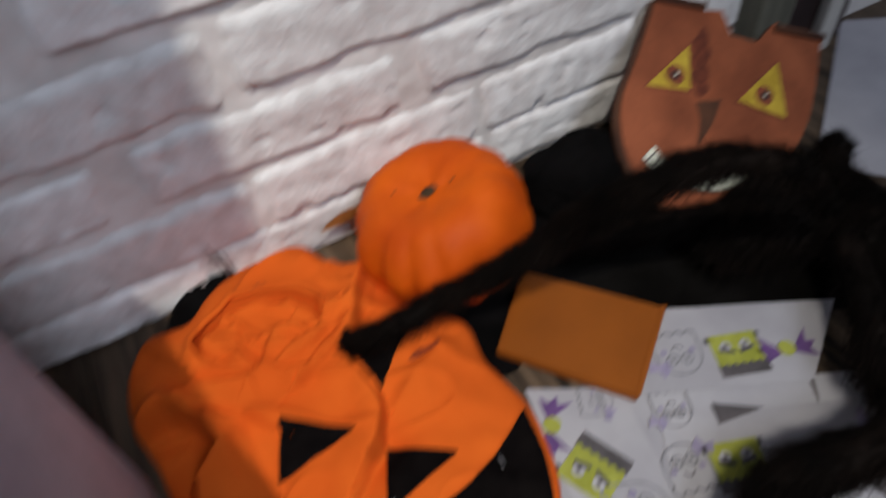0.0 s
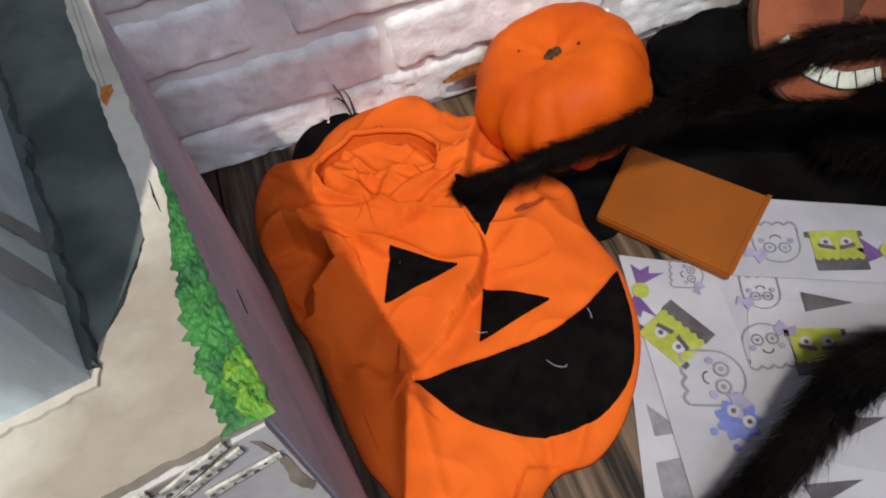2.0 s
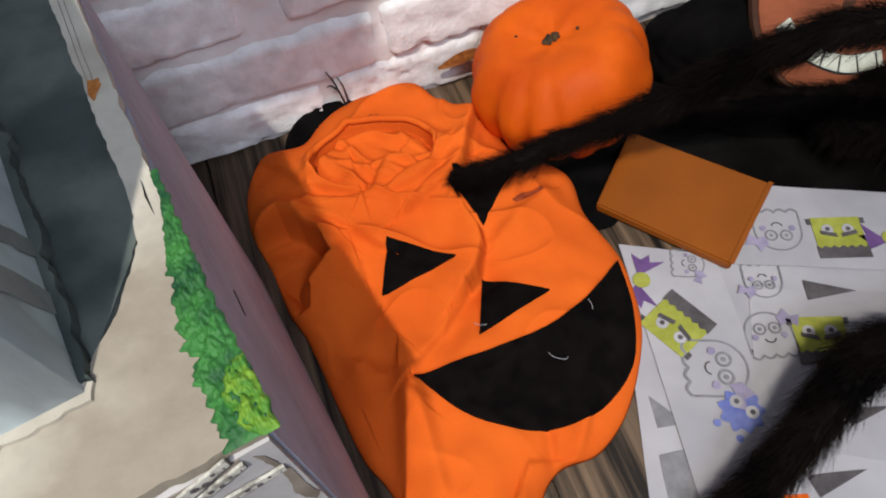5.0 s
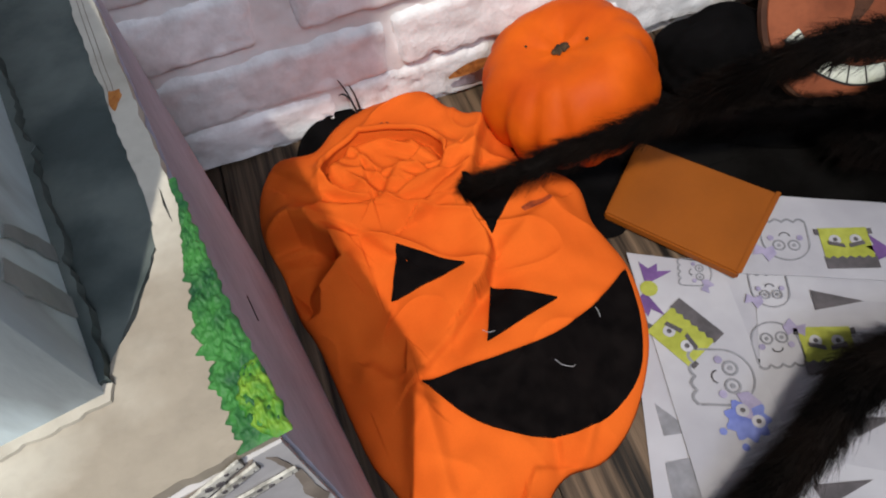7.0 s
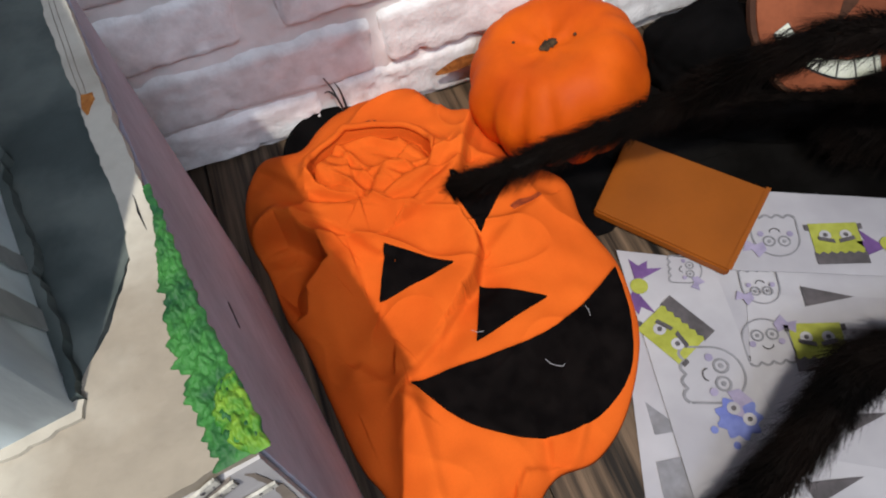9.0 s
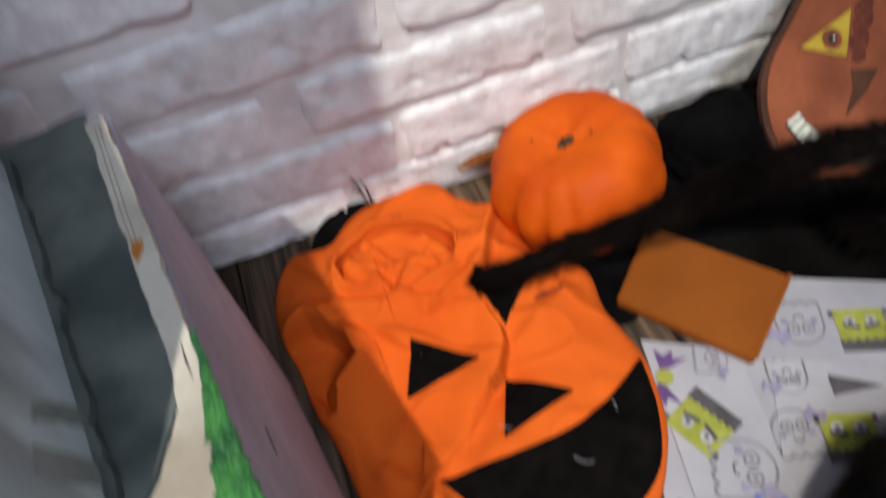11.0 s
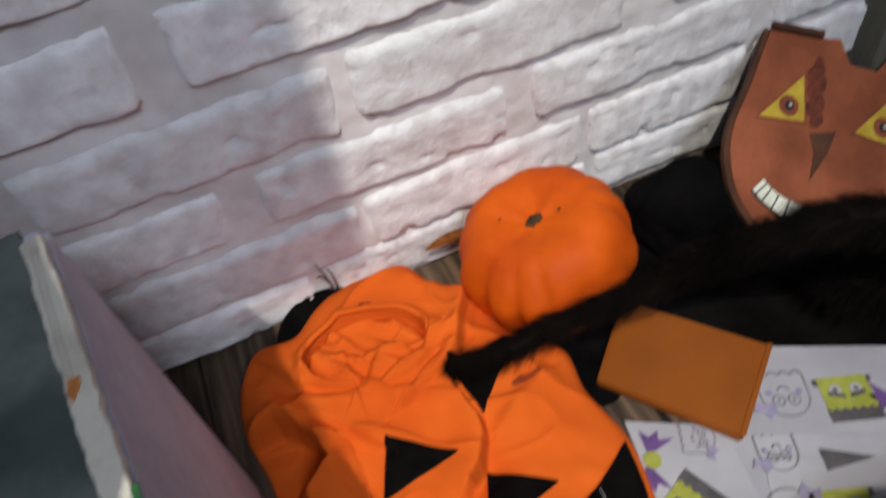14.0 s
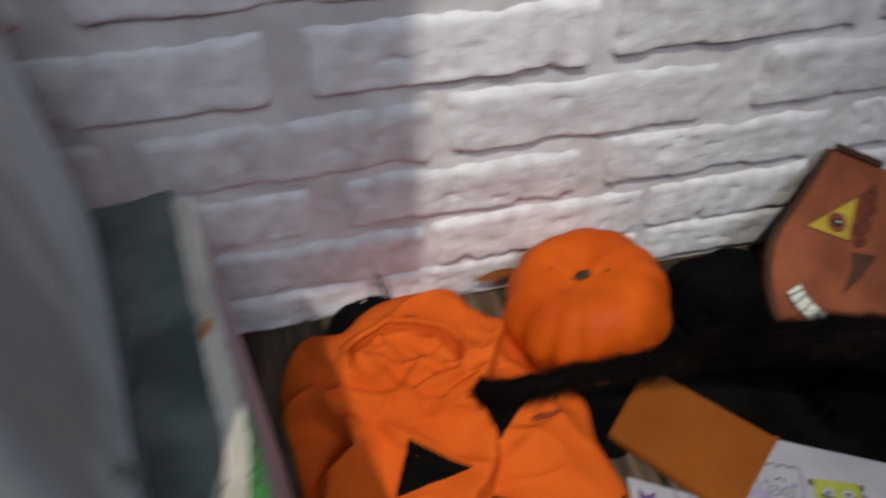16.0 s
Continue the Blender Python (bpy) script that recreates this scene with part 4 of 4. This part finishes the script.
def fur_on(sample, count, length, seed, droop=0.3):
    """Many thin bent hairs; sample(rnd) gives a place, its outward normal and the way the hair lies."""
    rnd = random.Random(seed)
    verts, faces = [], []
    for _ in range(count):
        if not _ % 9:
            lean = Vector((rnd.uniform(-1, 1), rnd.uniform(-1, 1), rnd.uniform(-1, 1)))
            p0, nrm, al = sample(rnd)
        p = p0 + 0.0016 * Vector((rnd.uniform(-1, 1), rnd.uniform(-1, 1), rnd.uniform(-1, 1)))
        d = (nrm + al * rnd.uniform(0.6, 2.2) + 0.5 * lean + 0.35 * Vector((rnd.uniform(-1, 1), rnd.uniform(-1, 1), rnd.uniform(-1, 1)))).normalized()
        L = length * rnd.uniform(0.4, 1.3)
        w = d.cross(Vector((rnd.uniform(-1, 1), rnd.uniform(-1, 1), rnd.uniform(-1, 1)))).normalized() * rnd.uniform(0.00008, 0.00022)
        mid = p + d * L * 0.55
        tip = p + d * L + Vector((0, 0, -droop * L)) + al * L * 0.3
        tip.z, mid.z = max(tip.z, 0.007), max(mid.z, 0.007)
        k = len(verts)
        verts += [p - w, p + w, mid + w * 0.7, mid - w * 0.7, tip]
        faces += [(k, k + 1, k + 2, k + 3), (k + 3, k + 2, k + 4)]
    me = bpy.data.meshes.new("fur")
    me.from_pydata(verts, [], faces)
    me.materials.append(FUR)
    return me


def fur_part(me, parent):
    ob = new("fur", me)
    ob.parent = parent
    ob["label"] = "long black synthetic fur"


def leg(points, r0, r1, seed, hairs, length=0.014):
    pts = spline(points, 7)
    k = len(pts)
    rad = [r0 + (r1 - r0) * min(1, 1.9 * i / (k - 1)) ** 0.8 for i in range(k)]
    ob = smooth(part("leg", tube([tuple(p) for p in pts], rad, 12), FUR, spider))
    def sample(rnd):
        f = rnd.uniform(0, k - 1.001)
        i = int(f)
        p = Vector(pts[i]).lerp(Vector(pts[i + 1]), f - i)
        d = Vector(pts[i + 1] - pts[i]).normalized()
        u = d.cross(Vector((0, 0, 1))).normalized()
        a = rnd.uniform(0, 2 * math.pi)
        n = math.cos(a) * u + math.sin(a) * u.cross(d)
        return p + n * rad[i] * 0.9, n, -d

    fur_part(fur_on(sample, hairs, length, seed), ob)


leg([(0.230, -0.143, 0.040), (0.262, -0.165, 0.068), (0.308, -0.170, 0.080), (0.345, -0.186, 0.105), (0.376, -0.198, 0.128), (0.390, -0.214, 0.156), (0.400, -0.233, 0.186), (0.418, -0.250, 0.210), (0.450, -0.262, 0.213), (0.510, -0.268, 0.180), (0.575, -0.262, 0.105)], 0.0065, 0.0080, 1, 24000, 0.0115)
leg([(0.3032, -0.4352, 0.0174), (0.3263, -0.4289, 0.0264), (0.3623, -0.4138, 0.039), (0.3964, -0.3968, 0.048), (0.4244, -0.3848, 0.0552), (0.4555, -0.3909, 0.0606), (0.4976, -0.3974, 0.0624), (0.585, -0.375, 0.05), (0.635, -0.3, 0.045)], 0.006, 0.0145, 2, 26000, 0.0145)
leg([(0.430, -0.128, 0.012), (0.455, -0.140, 0.024), (0.49, -0.160, 0.034), (0.56, -0.19, 0.04)], 0.008, 0.012, 3, 7000)
leg([(0.735, -0.160, 0.012), (0.715, -0.172, 0.03), (0.68, -0.195, 0.042), (0.63, -0.22, 0.045)], 0.007, 0.011, 4, 6000)
leg([(0.554, -0.387, 0.012), (0.545, -0.370, 0.030), (0.551, -0.349, 0.040), (0.569, -0.328, 0.050), (0.615, -0.262, 0.050)], 0.006, 0.012, 5, 7000)


def furry_ball(name, centre, size, seed, hairs):
    bm = bmesh.new()
    bmesh.ops.create_icosphere(bm, subdivisions=4, radius=1)
    for v in bm.verts:
        n = v.co.copy()
        v.co = Vector((centre[0] + n.x * size[0], centre[1] + n.y * size[1], max(0.004, centre[2] + n.z * size[2])))
    ob = smooth(part(name, bm, FUR, spider))

    def sample(rnd):
        n = Vector((rnd.gauss(0, 1), rnd.gauss(0, 1), abs(rnd.gauss(0, 1)))).normalized()
        return Vector((centre[0] + n.x * size[0], centre[1] + n.y * size[1], centre[2] + n.z * size[2])), n, Vector((-0.6, -0.3, 0.1)).normalized()

    fur_part(fur_on(sample, hairs, 0.014, seed), ob)


furry_ball("abdomen", (0.612, -0.212, 0.030), (0.085, 0.042, 0.028), 11, 14000)
furry_ball("head", (0.650, -0.268, 0.036), (0.045, 0.040, 0.030), 12, 9000)

# ---- behind the mask: posts by the wall ----
post = thing("wooden_post", "olive-grey painted wooden post standing against the brick wall", "post")
part("shaft", box(0.735, 0.785, -0.035, -0.001, 0.0, 1.6, 0.004), POST, post)
panel = thing("dark_panel", "dark maroon wooden panel beside the post", "panel")
part("board", box(0.787, 0.90, -0.020, -0.001, 0.0, 1.6, 0.003), MAROON, panel)
strip = thing("pale_strip", "pale grey wooden strip beside the dark panel", "trim")
part("board", box(0.845, 0.868, -0.034, -0.0205, 0.0, 1.6, 0.003), PLASTER, strip)

# ---- floor planks ----
X = -0.40
j = 0
while X < 1.2:
    w = 0.088
    part("plank", box(X + 0.0008, X + w - 0.0008, -1.2 + 0.05 * (j % 3), 0.001, -0.006, 0.0, 0.0008), WOOD, floor)
    X += w
    j += 1

# ---- bricks ----
def brick_mesh(k):
    """A unit brick for a size of 0.22 x 0.054 m: worn round corners, a soft lower lip and a few chips."""
    verts, faces = [], []
    edge = (-0.5, -0.492, -0.482, -0.469, -0.452)
    xs = list(edge) + [-0.43 + 0.86 * i / 33 for i in range(34)] + [-e for e in reversed(edge)]
    zs = [-0.5 + i / 20 for i in range(21)]
    o = 7.3 * k
    for x in xs:
        for z in zs:
            mx, mz = x * 0.22, z * 0.054
            wob = 0.0030 * noise.noise(Vector((mx * 24, o, 1 if z > 0 else 5))) + 0.0012 * noise.noise(Vector((mx * 90, o, 2 if z > 0 else 6)))
            wobx = 0.004 * noise.noise(Vector((mz * 50, o, 9 if x > 0 else 12)))
            corner = 0.011 + 0.006 * noise.noise(Vector((9.0 if x > 0 else 2.0, 9.0 if z > 0 else 2.0, o)))
            qx, qz = abs(mx + wobx) - (0.108 - corner), abs(mz + wob) - (0.0262 - corner)
            d = min(max(qx, qz), 0) + math.hypot(max(qx, 0), max(qz, 0)) - corner
            reach_in = 0.0050 + 0.0085 * ease(0.5 + mz / 0.02) if qz > qx else 0.008
            r = ease(-d / reach_in + 0.04)
            dent = 0.12 * noise.noise(Vector((mx * 22, mz * 30, o))) + 0.07 * noise.noise(Vector((mx * 70, mz * 95, o + 3))) + 0.03 * noise.noise(Vector((mx * 190, mz * 230, o + 4)))
            chip = -0.8 * max(0, noise.noise(Vector((mx * 55, mz * 75, o + 8))) - 0.40) - 0.6 * max(0, noise.noise(Vector((mx * 140, mz * 180, o + 5))) - 0.45)
            verts.append((x, 0.1 - r * (0.95 + dent + chip), z))
    n = len(zs)
    for i in range(len(xs) - 1):
        for q in range(n - 1):
            faces.append((i * n + q, (i + 1) * n + q, (i + 1) * n + q + 1, i * n + q + 1))
    me = bpy.data.meshes.new("brick")
    me.from_pydata(verts, [], faces)
    me.materials.append(BRICK)
    for p in me.polygons:
        p.use_smooth = True
    return me


MESHES = [brick_mesh(k) for k in range(12)]
# uneven mortar between the bricks
bm = bmesh.new()
grid = []
for i in range(231):
    x = -0.41 + 1.145 * i / 230
    grid.append([bm.verts.new((x, 0.0005 + 0.0016 * noise.noise(Vector((x * 60, q * 0.0045 * 60, 2))) + 0.0012 * noise.noise(Vector((x * 160, q * 0.0045 * 160, 4))) - 0.0035, q * 0.0045)) for q in range(150)])
for a, b in zip(grid, grid[1:]):
    for q in range(149):
        bm.faces.new((a[q], b[q], b[q + 1], a[q + 1]))
smooth(part("mortar", bm, MORTAR, wall_north, "uneven whitewashed mortar"))
ROWS = [  # bottom, top, and the ends of each brick along the wall
    (0.008, 0.052, ((-0.33, -0.10), (-0.085, 0.160), (0.172, 0.305), (0.318, 0.432), (0.446, 0.612), (0.625, 0.735))),
    (0.058, 0.113, ((-0.24, -0.006), (0.006, 0.214), (0.222, 0.429), (0.438, 0.600), (0.612, 0.735))),
    (0.124, 0.176, ((-0.36, -0.135), (-0.115, 0.118), (0.147, 0.358), (0.380, 0.598), (0.626, 0.735))),
    (0.188, 0.246, ((-0.25, -0.02), (0.004, 0.224), (0.236, 0.466), (0.506, 0.735))),
    (0.260, 0.317, ((-0.38, -0.145), (-0.125, 0.107), (0.133, 0.351), (0.365, 0.588), (0.600, 0.735))),
    (0.334, 0.390, ((-0.26, -0.03), (-0.008, 0.229), (0.250, 0.480), (0.496, 0.735))),
    (0.406, 0.462, ((-0.39, -0.155), (-0.137, 0.095), (0.115, 0.345), (0.365, 0.595), (0.61, 0.735))),
    (0.476, 0.532, ((-0.26, -0.025), (-0.01, 0.225), (0.24, 0.475), (0.49, 0.735))),
    (0.546, 0.602, ((-0.39, -0.155), (-0.14, 0.10), (0.115, 0.345), (0.36, 0.595), (0.61, 0.735))),
    (0.616, 0.672, ((-0.26, -0.025), (-0.01, 0.225), (0.24, 0.475), (0.49, 0.735))),
]
j = 0
for z0, z1, course in ROWS:
    for x0, x1 in course:
        rise = 0.010 * (min(max((x0 + x1) / 2, 0.15), 0.62) - 0.24) / 0.4
        ob = new("brick", MESHES[(j * 7) % 12])
        ob.parent = wall_north
        flip = -1 if j % 3 == 1 else 1
        ob.matrix_world = Matrix.LocRotScale(((x0 + x1) / 2, 0.006, (z0 + z1) / 2 + rise), Euler((random.uniform(-0.05, 0.05), random.uniform(-0.008, 0.008), random.uniform(-0.012, 0.012))), (flip * (x1 - x0 + 0.012), 0.0175, z1 - z0 + 0.013))
        j += 1
